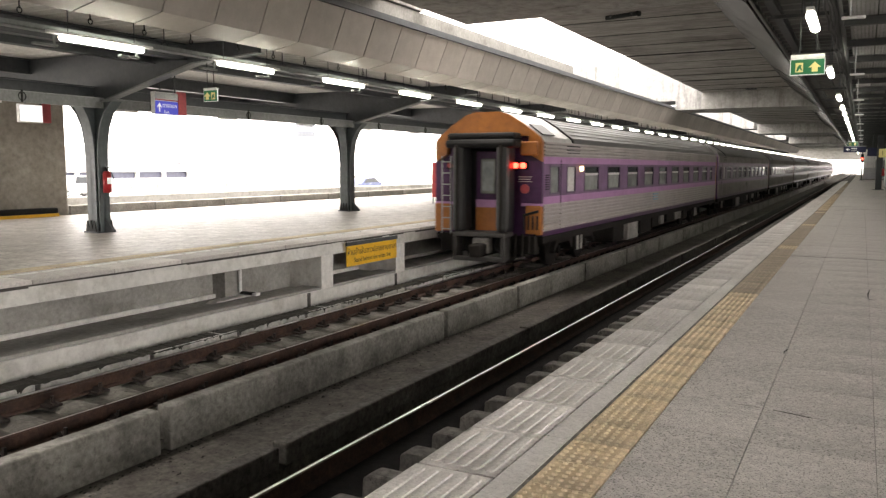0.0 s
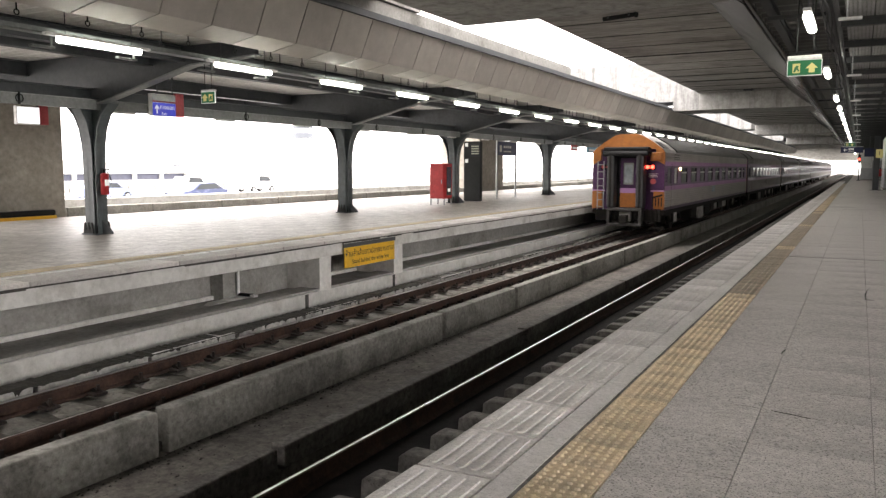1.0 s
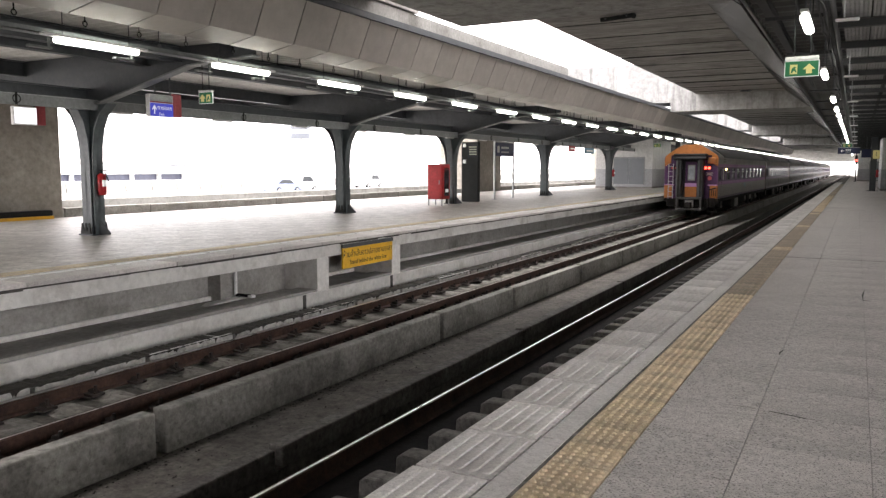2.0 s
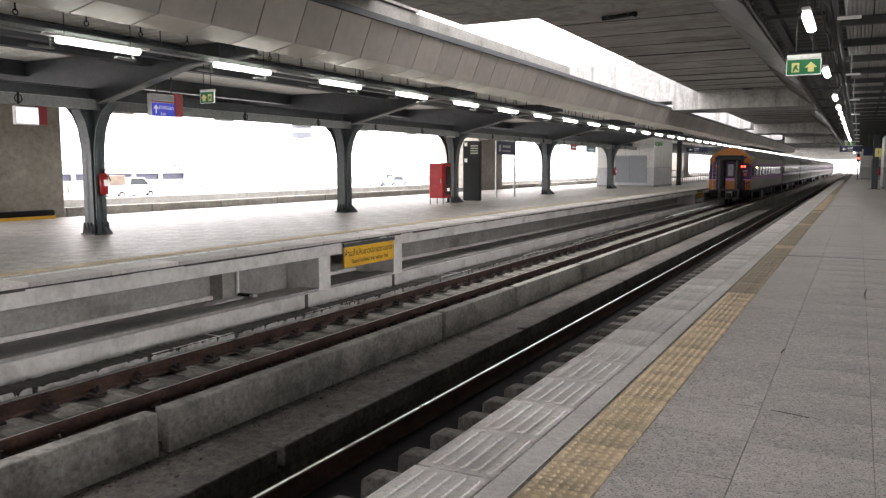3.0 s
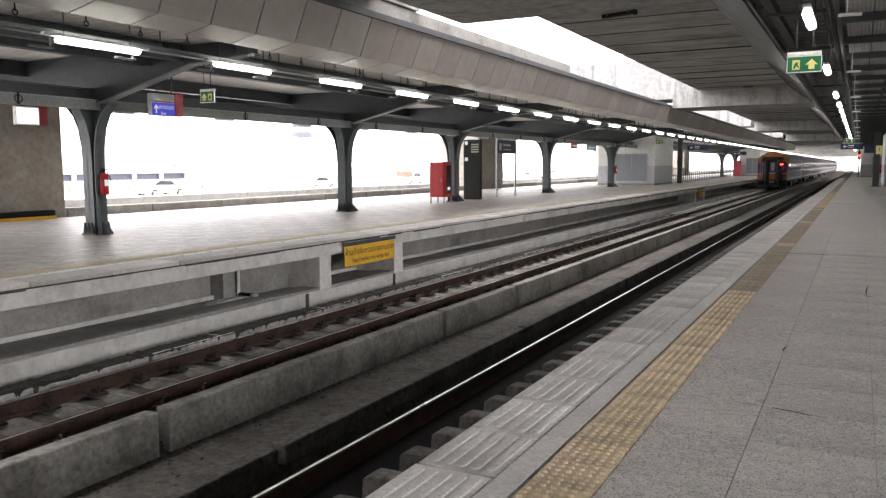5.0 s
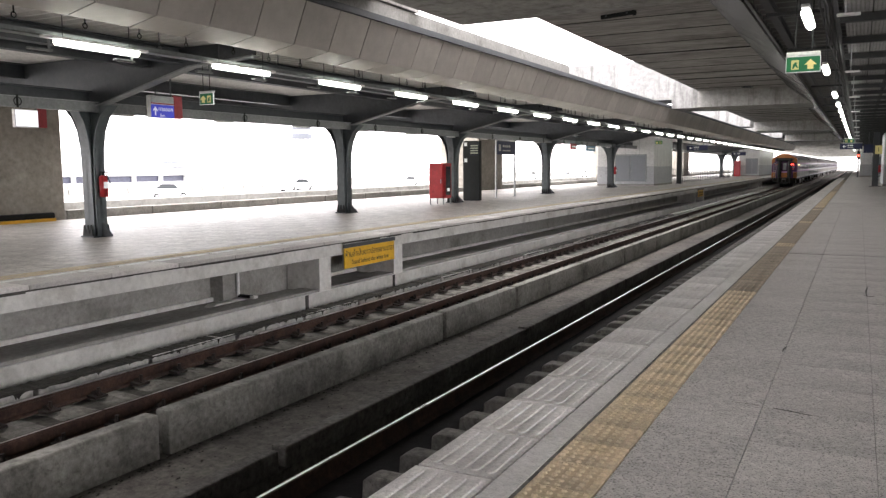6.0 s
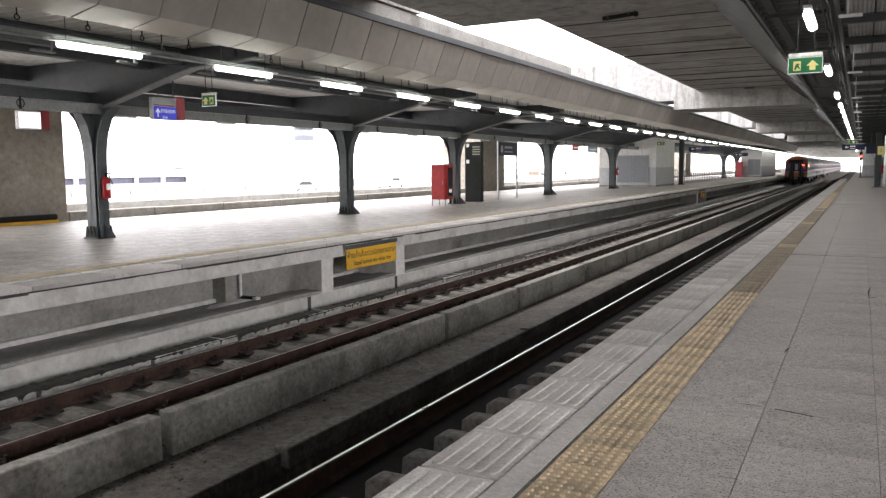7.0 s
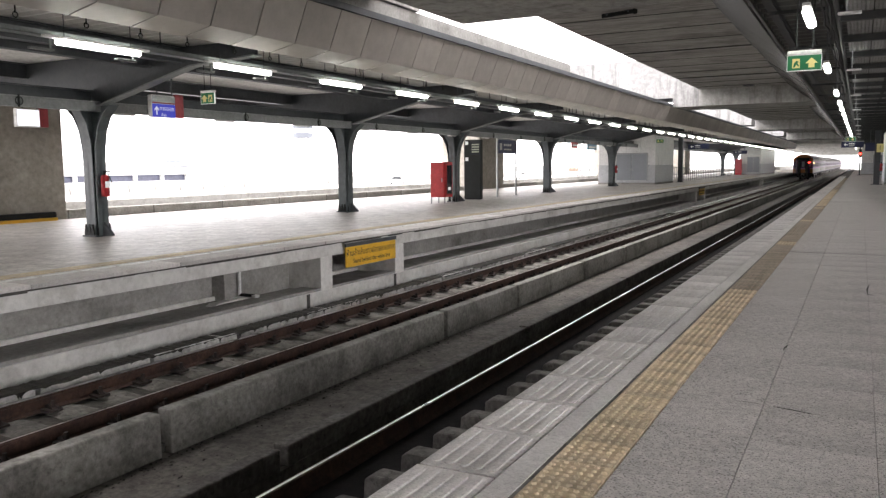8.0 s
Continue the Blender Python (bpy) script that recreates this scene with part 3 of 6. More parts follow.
def luminaire(x, y, z, top, k=1.0):
    """Strip luminaire hung on two rods: a white tray with a glowing diffuser."""
    t = thing("strip_lamp", "white fluorescent strip lamp, lit, hung from the canopy", "lamp", (x, y, z), 0, "platform strip lamps")
    part("tray", boxed(-0.045, 0.045, -0.12 * k, 1.62 * k, 0.052, 0.09, bevel=0.01), M_WHITE, t)
    bm = bmesh.new()
    prism(bm, [(-0.045, 0.05), (-0.056, 0.01), (-0.04, -0.012), (-0.015, -0.026), (0.015, -0.026), (0.04, -0.012), (0.056, 0.01), (0.045, 0.05)], 0.09, 1.44 * k)
    part("diffuser", bm, M_LAMP, t, "glowing white diffuser")
    for o in (-0.33, 1.02) if k == 1.0 else ():
        part("end_bracket", boxed(-0.03, 0.05, o, o + 0.34 * k, -0.125, -0.095, bevel=0.006), M_TRAYGREY, t, "small grey end bracket")
        part("bracket_arm", boxed(-0.01, 0.01, o + 0.3 * k, o + 0.33 * k, -0.095, 0.03), M_TRAYGREY, t)
    for o in (0.2 * k, 1.3 * k):
        part("hanger", rod(bmesh.new(), (0, o, 0.09), (0, o, top - z), 0.008, 6), M_STEEL, t)
    return t


XL = -9.62
lamp0 = luminaire(XL, 6.98, 3.10, 3.7)
for i in range(-1, 40):
    if i:
        copy_thing(lamp0, pose(XL, 6.98 + i * 2.945, 3.10))
lamp1 = luminaire(-0.61, 9.95, 3.10, 4.12, 0.75)
for y in [3.6, 15.66, 21.6] + [25.3 + 3.0 * k for k in range(30)]:
    copy_thing(lamp1, pose(-0.61, y, 3.10))
for x, z in ((-9.85, 3.2),):
    bm = bmesh.new()
    box(bm, x - 0.1, x + 0.1, -10, 130, z, z + 0.012)
    box(bm, x - 0.1, x - 0.088, -10, 130, z, z + 0.07)
    box(bm, x + 0.088, x + 0.1, -10, 130, z, z + 0.07)
    structure("cable_tray", bm, M_TRAYGREY, "dark steel cable tray hung under the canopy", "cable tray")

# near canopy above the camera; its steel colour carries the shade
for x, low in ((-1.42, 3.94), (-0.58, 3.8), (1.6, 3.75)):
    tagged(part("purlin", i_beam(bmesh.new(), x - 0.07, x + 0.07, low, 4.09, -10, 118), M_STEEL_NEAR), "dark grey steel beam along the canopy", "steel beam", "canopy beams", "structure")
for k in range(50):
    tagged(part("rafter", boxed(-0.32, 5.0, 1.6 + k * 2.1, 1.69 + k * 2.1, 3.3, 3.40), M_STEEL_NEAR), "steel crosspiece under the near canopy, darkened for shade", "steel beam", "near canopy crosspieces", "structure")
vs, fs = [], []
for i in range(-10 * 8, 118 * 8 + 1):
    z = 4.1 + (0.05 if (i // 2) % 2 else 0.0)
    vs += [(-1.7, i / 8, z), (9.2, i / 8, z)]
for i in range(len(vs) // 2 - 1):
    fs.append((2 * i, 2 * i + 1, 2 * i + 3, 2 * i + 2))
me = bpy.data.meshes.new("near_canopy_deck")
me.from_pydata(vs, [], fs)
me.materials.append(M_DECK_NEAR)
tagged(new("near_canopy_deck", me), "corrugated steel roof deck of the near canopy, darkened for shade", "roof", "", "structure")

# ---- tracks ----
RAIL_PROF = [(-0.066, -0.17), (0.066, -0.17), (0.066, -0.156), (0.012, -0.138), (0.008, -0.04), (0.034, -0.03), (0.034, -0.006), (0.026, 0.0), (-0.026, 0.0), (-0.034, -0.006), (-0.034, -0.03), (-0.008, -0.04), (-0.012, -0.138), (-0.066, -0.156)]


def rail(name, x):
    r = tagged(new(name, mesh_of(prism(bmesh.new(), [(x + a, RAIL + z) for a, z in RAIL_PROF], Y0, 400), name, M_RUST)), "rusty steel rail with a polished running surface", "rail", "running rails", "structure")
    half = {-7.80: 0.03, -6.75: 0.006}.get(x, 0.013)
    part("running_surface", boxed(x - half, x + half, Y0, 400, RAIL, RAIL + 0.002), M_RAILTOP, r, "polished bright rail head")


for i, x in enumerate((-7.80, -6.75, -3.87, -2.82)):
    rail("rail_%d" % (i + 1), x)
rs = random.Random(21)
sleeper_meshes = []
for q in range(5):
    vs, fs = [], []
    for a in range(13):
        x = -0.95 + 1.9 * a / 12
        for e in range(6):
            edge = e in (0, 5)
            y = (-0.215 + 0.086 * e) * (1 + rs.uniform(-0.16, 0.08) * edge) if e not in (0, 5) or rs.random() < 0.8 else (-0.16 if e == 0 else 0.16)
            z = 0.058 - 0.012 * (abs(x) < 0.3) + rs.uniform(-0.012, 0.008) - (0.03 if edge else 0) - (0.03 if rs.random() < 0.08 else 0)
            vs.append((x, y, -0.06 if a in (0, 12) else z))
        vs += [(x, -0.22, -0.06), (x, 0.22, -0.06)]
    for a in range(12):
        row = [8 * a + 6] + [8 * a + e for e in range(6)] + [8 * a + 7]
        for p, r in zip(row, row[1:]):
            fs.append((p, p + 8, r + 8, r))
    me = bpy.data.meshes.new("sleeper")
    me.from_pydata(vs, [], fs)
    me.materials.append(M_SLEEPER)
    sleeper_meshes.append(me)
bm = bmesh.new()
for s in (-1, 1):
    prism(bm, [(s * 0.05, 0.0), (s * 0.2, 0.0), (s * 0.18, 0.035), (s * 0.11, 0.085), (s * 0.05, 0.06)], -0.03, 0.03)
    prism(bm, [(s * 0.05, 0.0), (s * 0.2, 0.0), (s * 0.2, 0.025), (s * 0.05, 0.035)], -0.085, 0.085)
    rod(bm, (s * 0.15, 0, 0.02), (s * 0.15, 0, 0.12), 0.022, 6)
clip_mesh = mesh_of(bm, "rail_clip", M_CLIP)
bm = bmesh.new()
prism(bm, [(-0.3, -0.36), (0.42, -0.36), (0.40, 0.03), (0.33, 0.07), (-0.2, 0.07), (-0.27, 0.03)], -0.105, 0.105)
bmesh.ops.bevel(bm, geom=list(bm.edges), offset=0.012, segments=1, affect="EDGES")
seat_mesh = mesh_of(bm, "sleeper", M_SEAT)
for cx, bed, bz, off in ((-7.275, "track_bed_1", -1.28, 5.47), (-3.345, "track_bed_2", -1.27, 5.43)):
    host = bpy.data.objects[bed]
    for k in range(-22, 110):
        y = off + 0.61 * k
        piece("sleeper", sleeper_meshes[(k * 7 + k // 3) % 5] if cx < -5 else seat_mesh, host, (cx, y, bz))
        if k < 60 and cx < -5:
            for s in (-0.525, 0.525):
                piece("rail_clip", clip_mesh, host, (cx + s, y - 0.165, -1.215))
# low kerb blocks beside the far rail
host = structure("block_kerb", boxed(-8.38, -8.12, Y0, 160, -1.26, -1.2), M_CONC_DIRTY, "dirty base of the block kerb", "kerb")
for k in range(-4, 60):
    y = 5.45 + 1.62 * k
    bmk = boxed(-8.4, -8.1, y + 0.03, y + 1.59, -1.2, -1.045 + 0.01 * math.sin(k * 2.3), bevel=0.015)
    piece("kerb_block", mesh_of(bmk, "kerb_block", M_KERBSTONE), host, (0, 0, 0))
# black moss crust: an uneven skin over a top face that runs down the front
def moss_crust(host, front, depth, top, y0, y1, step, seed, cover, run_chance, run_most):
    rm = random.Random(seed)
    vs, fs = [], []
    sway = [(rm.uniform(2, 60), rm.uniform(0, 6.28)) for k in range(14)]
    slow = [(rm.uniform(0.5, 5), rm.uniform(0, 6.28)) for k in range(5)]
    steps = int((y1 - y0) / step)
    run = 0.0
    for k in range(steps + 1):
        y = y0 + step * k
        n = sum(math.sin(y * f + p) for f, p in sway) / 3.7
        m = sum(math.sin(y * f + p) for f, p in slow) / 2.0
        if rm.random() < run_chance:
            run = rm.uniform(0.02, run_most)
        run *= 0.5
        drop = max(0.003, 0.008 + 0.007 * n + 0.008 * m + run + rm.uniform(-0.003, 0.003))
        back = front - depth - rm.uniform(0, 0.01)
        z = top + 0.012 + 0.005 * n + rm.uniform(-0.002, 0.002)
        vs += [(back, y, top - 0.01), (back + 0.03, y, z), (front - 0.03, y, z), (front + 0.006, y, top - 0.008), (front + 0.005, y, top - 0.008 - drop * 0.7), (front + 0.001, y, top - 0.008 - drop)]
    for k in range(steps):
        y = y0 + step * k
        if sum(math.sin(y * f + p) for f, p in slow) / 2.0 > cover:
            for q in range(5):
                fs.append((6 * k + q, 6 * k + q + 1, 6 * k + q + 7, 6 * k + q + 6))
    me = bpy.data.meshes.new("moss_crust")
    me.from_pydata(vs, [], fs)
    me.materials.append(M_MOSS)
    moss = new("moss_crust", me)
    moss.parent = host
    tagged(moss, "black moss crust")


moss_crust(host, -8.1, 0.285, -1.043, 4.0, 40.0, 0.018, 3, -9.0, 0.07, 0.17)
# panel wall between the tracks
joints = [-7.0, -1.0, 5.19, 10.98, 14.0, 18.2, 22.0, 26.0, 30.0, 34.0, 38.0] + [42.0 + 4 * k for k in range(28)]
host = structure("divider_footing", boxed(-6.0, -5.78, Y0, 160, -1.9, -1.39), M_CONC_DIRTY, "dirty concrete footing of the dividing wall", "footing")
for a, b in zip(joints, joints[1:]):
    bmk = boxed(-5.98, -5.8, a + 0.06, b - 0.06, -1.39, -0.925, bevel=0.018)
    piece("wall_panel", mesh_of(bmk, "wall_panel", M_DIVIDER), host, (0, 0, 0))
structure("divider_back", boxed(-6.02, -5.985, Y0, 160, -1.39, -1.0), M_CONC_DIRTY, "dark backing strip of the dividing wall", "wall")
# low kerb along the near track
host = structure("channel_kerb_base", boxed(-4.72, -4.56, Y0, 160, -1.9, -1.36), M_CONC_DIRTY, "dirty concrete kerb base", "kerb")
for a, b in zip([-7, -0.6, 5.42, 11.4, 17.4, 23.4, 29.4, 35.4, 41.4, 60, 80], [-0.6, 5.42, 11.4, 17.4, 23.4, 29.4, 35.4, 41.4, 60, 80, 120]):
    piece("kerb_block", mesh_of(boxed(-4.73, -4.55, a + 0.05, b - 0.05, -1.36, -1.15, bevel=0.02), "kerb_block", M_CHANKERB), host, (0, 0, 0))

rd = random.Random(31)
vs, fs = [], []
for k in range(1500):
    spot = rd.random()
    x = -5.78 + abs(rd.gauss(0, 0.09)) if spot < 0.5 else (-4.76 - abs(rd.gauss(0, 0.12)) if spot < 0.75 else rd.uniform(-5.7, -4.8))
    y, r = 3.2 + 30 * rd.random() ** 1.6, rd.uniform(0.004, 0.014) * (1.8 if rd.random() < 0.04 else 1.0)
    b = len(vs)
    vs += [(x - r, y, -1.36), (x, y - r * rd.uniform(0.8, 2), -1.36), (x + r, y, -1.36), (x, y + r * rd.uniform(0.8, 2), -1.36), (x, y, -1.36 + r * rd.uniform(0.4, 1.0))]
    fs += [(b, b + 1, b + 4), (b + 1, b + 2, b + 4), (b + 2, b + 3, b + 4), (b + 3, b, b + 4)]
me = bpy.data.meshes.new("channel_dirt")
me.from_pydata(vs, [], fs)
me.materials.append(M_MOSS)
tagged(new("channel_dirt", me), "loose dark dirt and leaves lying in the drain channel", "dirt", "", "stuff")

# ---- piers under the far platform edge ----
def pier(y, w):
    p = thing("edge_pier", "tapered concrete pier under the platform edge", "pier", (0, y, 0), 0, "platform edge piers", "structure")
    bm = bmesh.new()
    prism(bm, [(-8.94, -0.3), (-8.94, -1.12), (-9.15, -1.14), (-10.0, -0.95), (-10.0, -0.34)], 0, w)
    part("pier_body", bm, M_CONC_PALE, p)


for y, w in ((11.86, 0.36), (14.55, 0.36), (50.2, 0.4), (53.2, 0.4), (85, 0.4), (88, 0.4)):
    pier(y, w)

# ---- beyond the far platform: parapets and highway ----
structure("road", boxed(-100, -23.2, -900, 1500, -1.6, -1.1), M_ROAD, "pale concrete highway", "road")
for i in range(80):
    y = -10 + 3.1 * i
    if i == 0:
        host = structure("parapet", boxed(-20.4, -20.05, -10, 240, -1.9, -0.02), M_CONC, "low concrete parapet behind the far platform", "parapet")
    piece("parapet_panel", mesh_of(boxed(-20.4, -20.1, y + 0.02, y + 3.08, -0.02, 0.24 + 0.004 * (i % 3), bevel=0.02), "parapet_panel", M_PARAPET), host, (0, 0, 0))
structure("barrier_1", boxed(-22.5, -22.2, -60, 500, -1.1, 0.40, bevel=0.04), M_CONC_PALE, "long pale concrete highway barrier", "barrier")
host = structure("barrier_2", boxed(-58.5, -58.0, -100, 400, -1.1, -0.72), M_CONC_PALE, "base of the far median barrier", "barrier")
bm = bmesh.new()
prism(bm, [(-58.5, -0.72), (-58.0, -0.72), (-58.15, 0.12), (-58.35, 0.12)], 0.04, 2.96)
me = mesh_of(bm, "barrier_block", M_CONC)
for k in range(90):
    piece("barrier_block", me, host, (0, -20 + 3 * k, 0))
structure("median_slab", boxed(-100.5, -58.6, -900, 1500, -1.2, -0.9), M_CONC_PALE, "pale concrete median beyond the highway", "pavement")
# ---- near platform paving ----
near = bpy.data.objects["platform_near"]
bm = boxed(-0.2, 0.2, -0.2885, 0.2885, -0.04, -0.004, bevel=0.004)


def stadium(x, w, reach, ease):
    """Outline of a long rib with round ends."""
    pts = []
    for side in (0, 1):
        for j in range(6):
            a = math.pi * side + math.pi * j / 5
            pts.append((x + (w - ease) * math.cos(a), (reach if side == 0 else -reach) + (w - ease) * math.sin(a)))
    return pts


for k in range(5):
    x = -0.146 + 0.073 * k
    low = [bm.verts.new((p[0], p[1], -0.0045)) for p in stadium(x, 0.027, 0.225, 0.0)]
    top = [bm.verts.new((p[0], p[1], 0.002)) for p in stadium(x, 0.027, 0.225, 0.006)]
    bm.faces.new(top)
    for j in range(12):
        bm.faces.new((low[j], low[(j + 1) % 12], top[(j + 1) % 12], top[j]))
edge_mesh = mesh_of(bm, "edge_paver", M_EDGE)
rp = random.Random(14)
for k in range(-17, 150):
    ob = piece("edge_paver", edge_mesh, near, (-1.6 + rp.uniform(-0.004, 0.004), 0.46 + 0.59 * k, rp.uniform(-0.003, 0.002)))
    ob.rotation_euler = (0, rp.uniform(-0.006, 0.006), rp.uniform(-0.006, 0.006))
strip_mesh = mesh_of(boxed(-0.063, 0.063, -0.595, 0.595, -0.04, 0.0, bevel=0.002), "border_strip", M_BORDER)
for k in range(-8, 75):
    piece("border_strip", strip_mesh, near, (-1.326, 0.75 + 1.2 * k, 0))
# warning tiles with studs, and guiding tiles with ribs further on
bm = boxed(-0.147, 0.147, -0.148, 0.148, -0.04, 0.0, bevel=0.002)
for i in range(6):
    for j in range(6):
        x, y = -0.122 + 0.049 * i, -0.125 + 0.05 * j
        bmesh.ops.create_cone(bm, cap_ends=True, segments=8, radius1=0.0155, radius2=0.009, depth=0.009, matrix=Matrix.Translation((x, y, 0.0045)))
stud_mesh = mesh_of(bm, "tactile_tile", M_TACTILE)
bm = boxed(-0.147, 0.147, -0.148, 0.148, -0.04, 0.0, bevel=0.002)
for i in range(5):
    x = -0.116 + 0.058 * i
    prism(bm, [(x - 0.017, 0.0), (x + 0.017, 0.0), (x + 0.011, 0.007), (x - 0.011, 0.007)], -0.142, 0.142)
rib_mesh = mesh_of(bm, "tactile_tile", M_TACTILE_BROWN)
for k in range(-33, 260):
    y = 0.3 + 0.3 * k
    ribbed_run = 8.7 < y and (y - 8.7) % 6.0 > 0.6 and not 28 < y < 44
    piece("tactile_tile", rib_mesh if ribbed_run else stud_mesh, near, (-1.094, y, rp.uniform(-0.0015, 0.001)))
structure("tactile_joint", boxed(-1.262, -1.243, Y0, 60, -0.02, -0.004), M_JOINT_DARK, "dark grimy joint along the tactile strip", "joint")
cols = [(-0.94, -0.44), (-0.44, 0.13)] + [(0.13 + 0.57 * i, 0.70 + 0.57 * i) for i in range(4)]
for i, (a, b) in enumerate(cols):
    me = mesh_of(boxed(a + (0.003 if i == 1 else 0.0012), b - 0.0012, -0.2935, 0.2935, -0.04, 0.0, bevel=0.0015), "paving_slab", M_GRANITE)
    for k in range(50 if i < 5 else 30):
        y = 0.36 + 0.59 * k + (0.0 if i == 0 else -0.06)
        y += 0.012 if y > 13.3 else 0.0
        ob = piece("paving_slab", me, near, (0, y, rp.uniform(-0.0012, 0.0004)))
        ob.rotation_euler = (rp.uniform(-0.002, 0.002), rp.uniform(-0.002, 0.002), 0)
structure("expansion_joint", boxed(-0.94, 2.4, 13.45, 13.47, -0.02, 0.0012), M_MASTIC_SHADE, "dark expansion joint across the paving", "joint")
structure("platform_near_paving", boxed(-0.94, 2.5, 29.6, Y1, -0.04, -0.001), M_GRANITE, "worn grey granite paving", "paving")
# scuffs and cracks in the paving
scuffs = [((-0.385, 4.775), (-0.175, 4.72), 0.008), ((-0.62, 4.80), (-0.46, 4.79), 0.005), ((-0.45, 6.25), (-0.435, 6.5), 0.012), ((0.125, 9.3), (0.15, 10.2), 0.02), ((0.2, 9.35), (0.1, 9.4), 0.02)]
for (xa, ya), (xb, yb), w in scuffs:
    d = Vector((xb - xa, yb - ya, 0))
    n = Vector((-d.y, d.x, 0)).normalized() * w / 2
    mid_ = Vector(((xa + xb) / 2, (ya + yb) / 2, 0)) + n * 1.4
    vs = [(xa, ya, 0), tuple(mid_ + n), (xb, yb, 0), tuple(mid_ - n)]
    vs = [(v[0], v[1], z) for z in (-0.02, 0.0016) for v in vs]
    me = bpy.data.meshes.new("paving_crack")
    me.from_pydata(vs, [], [(4, 5, 6, 7), (0, 1, 5, 4), (1, 2, 6, 5), (2, 3, 7, 6), (3, 0, 4, 7)])
    me.materials.append(M_MASTIC_SHADE)
    tagged(new("paving_crack", me), "dark filled crack in the granite paving", "crack", "", "structure")
structure("platform_near_paving_east", boxed(2.42, 9.0, Y0, Y1, -0.04, -0.001), M_GRANITE, "worn grey granite paving", "paving")
structure("platform_near_paving_behind", boxed(-0.94, 2.41, Y0, 0.1, -0.038, -0.003), M_GRANITE, "worn grey granite paving", "paving")
structure("platform_near_edge_beam", boxed(-1.76, -1.722, Y0, Y1, -0.42, -0.045), M_CONC, "concrete platform edge beam", "platform edge")

# far platform edging: coping slabs, tactile line and white line
far = bpy.data.objects["platform_far_paving"]
me = mesh_of(boxed(-0.25, 0.25, -0.594, 0.594, -0.06, 0.0, bevel=0.006), "coping_slab", M_EDGE)
for k in range(100):
    piece("coping_slab", me, far, (-9.17, 0.6 + 1.2 * k, 0.002))
me = mesh_of(boxed(-0.15, 0.15, -0.295, 0.295, -0.03, 0.006, bevel=0.003), "tactile_tile", M_TACTILE_PALE)
for k in range(150):
    piece("tactile_tile", me, far, (-9.86, 0.6 + 0.6 * k, 0))
me = mesh_of(boxed(-0.04, 0.04, -0.27, 0.27, -0.02, 0.005), "white_line_mark", M_WHITE)
for k in range(90):
    piece("white_line_mark", me, far, (-9.5, 0.6 + 0.62 * k, 0))

# slabs of the far platform: the nearest as pieces, the rest joined
me = mesh_of(boxed(-0.297, 0.297, -0.597, 0.597, -0.03, 0.0, bevel=0.002), "paving_slab", M_SLAB)
vs, fs = [], []
for i in range(16):
    for k in range(100):
        x, y = -10.33 - 0.6 * i, 4.2 + 1.2 * k + 0.6 * (i % 2)
        if i < 12 and k < 25:
            piece("paving_slab", me, far, (x, y, 0))
        else:
            b = len(vs)
            vs += [(x - 0.297, y - 0.597, 0), (x + 0.297, y - 0.597, 0), (x + 0.297, y + 0.597, 0), (x - 0.297, y + 0.597, 0)]
            vs += [(p[0], p[1], -0.03) for p in vs[b:b + 4]]
            fs += [(b, b + 1, b + 2, b + 3), (b, b + 4, b + 5, b + 1), (b + 1, b + 5, b + 6, b + 2), (b + 2, b + 6, b + 7, b + 3), (b + 3, b + 7, b + 4, b)]
me = bpy.data.meshes.new("far_paving_slabs")
me.from_pydata(vs, [], fs)
me.materials.append(M_SLAB)
tagged(new("distant_paving", me), "pale granite paving further along the platform", "paving", "", "stuff")
# rubber wheel stop at the pillar
t = thing("wheel_stop", "black and yellow rubber wheel stop by the pillar", "wheel stop", (-19.75, 12.0, 0))
part("stop_body", boxed(-0.12, 0.12, 0, 2.1, 0.08, 0.24, bevel=0.04), M_BLACK, t)
part("yellow_base", boxed(-0.14, 0.14, 0, 2.1, 0, 0.085), M_YELLOW, t, "yellow base strip")

# ---- far platform things ----
def extinguisher(x, y, z):
    t = thing("fire_extinguisher", "red fire extinguisher hung on a steel column", "fire extinguisher", (x, y, z), 0, "fire extinguishers")
    bm = bmesh.new()
    rod(bm, (0, 0, 0.02), (0, 0, 0.42), 0.085, 16)
    bmesh.ops.create_uvsphere(bm, u_segments=14, v_segments=8, radius=0.085, matrix=Matrix.Translation((0, 0, 0.42)) @ Matrix.Diagonal((1, 1, 0.6, 1)))
    part("cylinder", bm, M_RED, t, smooth=True)
    part("instruction_plate", boxed(0.06, 0.088, -0.05, 0.05, 0.2, 0.33), M_SIGNWHITE, t)
    bm = rod(bmesh.new(), (0, 0, 0.46), (0, 0, 0.53), 0.022, 8)
    box(bm, -0.02, 0.02, -0.02, 0.13, 0.52, 0.545)
    part("valve_lever", bm, M_BLACK, t)
    bm = rod(bmesh.new(), (0.02, 0.06, 0.5), (0.09, 0.1, 0.3), 0.012, 6)
    part("hose", bm, M_BLACK, t)
    part("bracket", boxed(-0.12, -0.07, -0.06, 0.06, 0.1, 0.4), M_STEEL, t)
    return t


e0 = extinguisher(-13.86, 11.1, 0.82)
copy_thing(e0, pose(-13.86, 49.8, 0.85))
copy_thing(e0, pose(1.12, 55.5, 0.85))


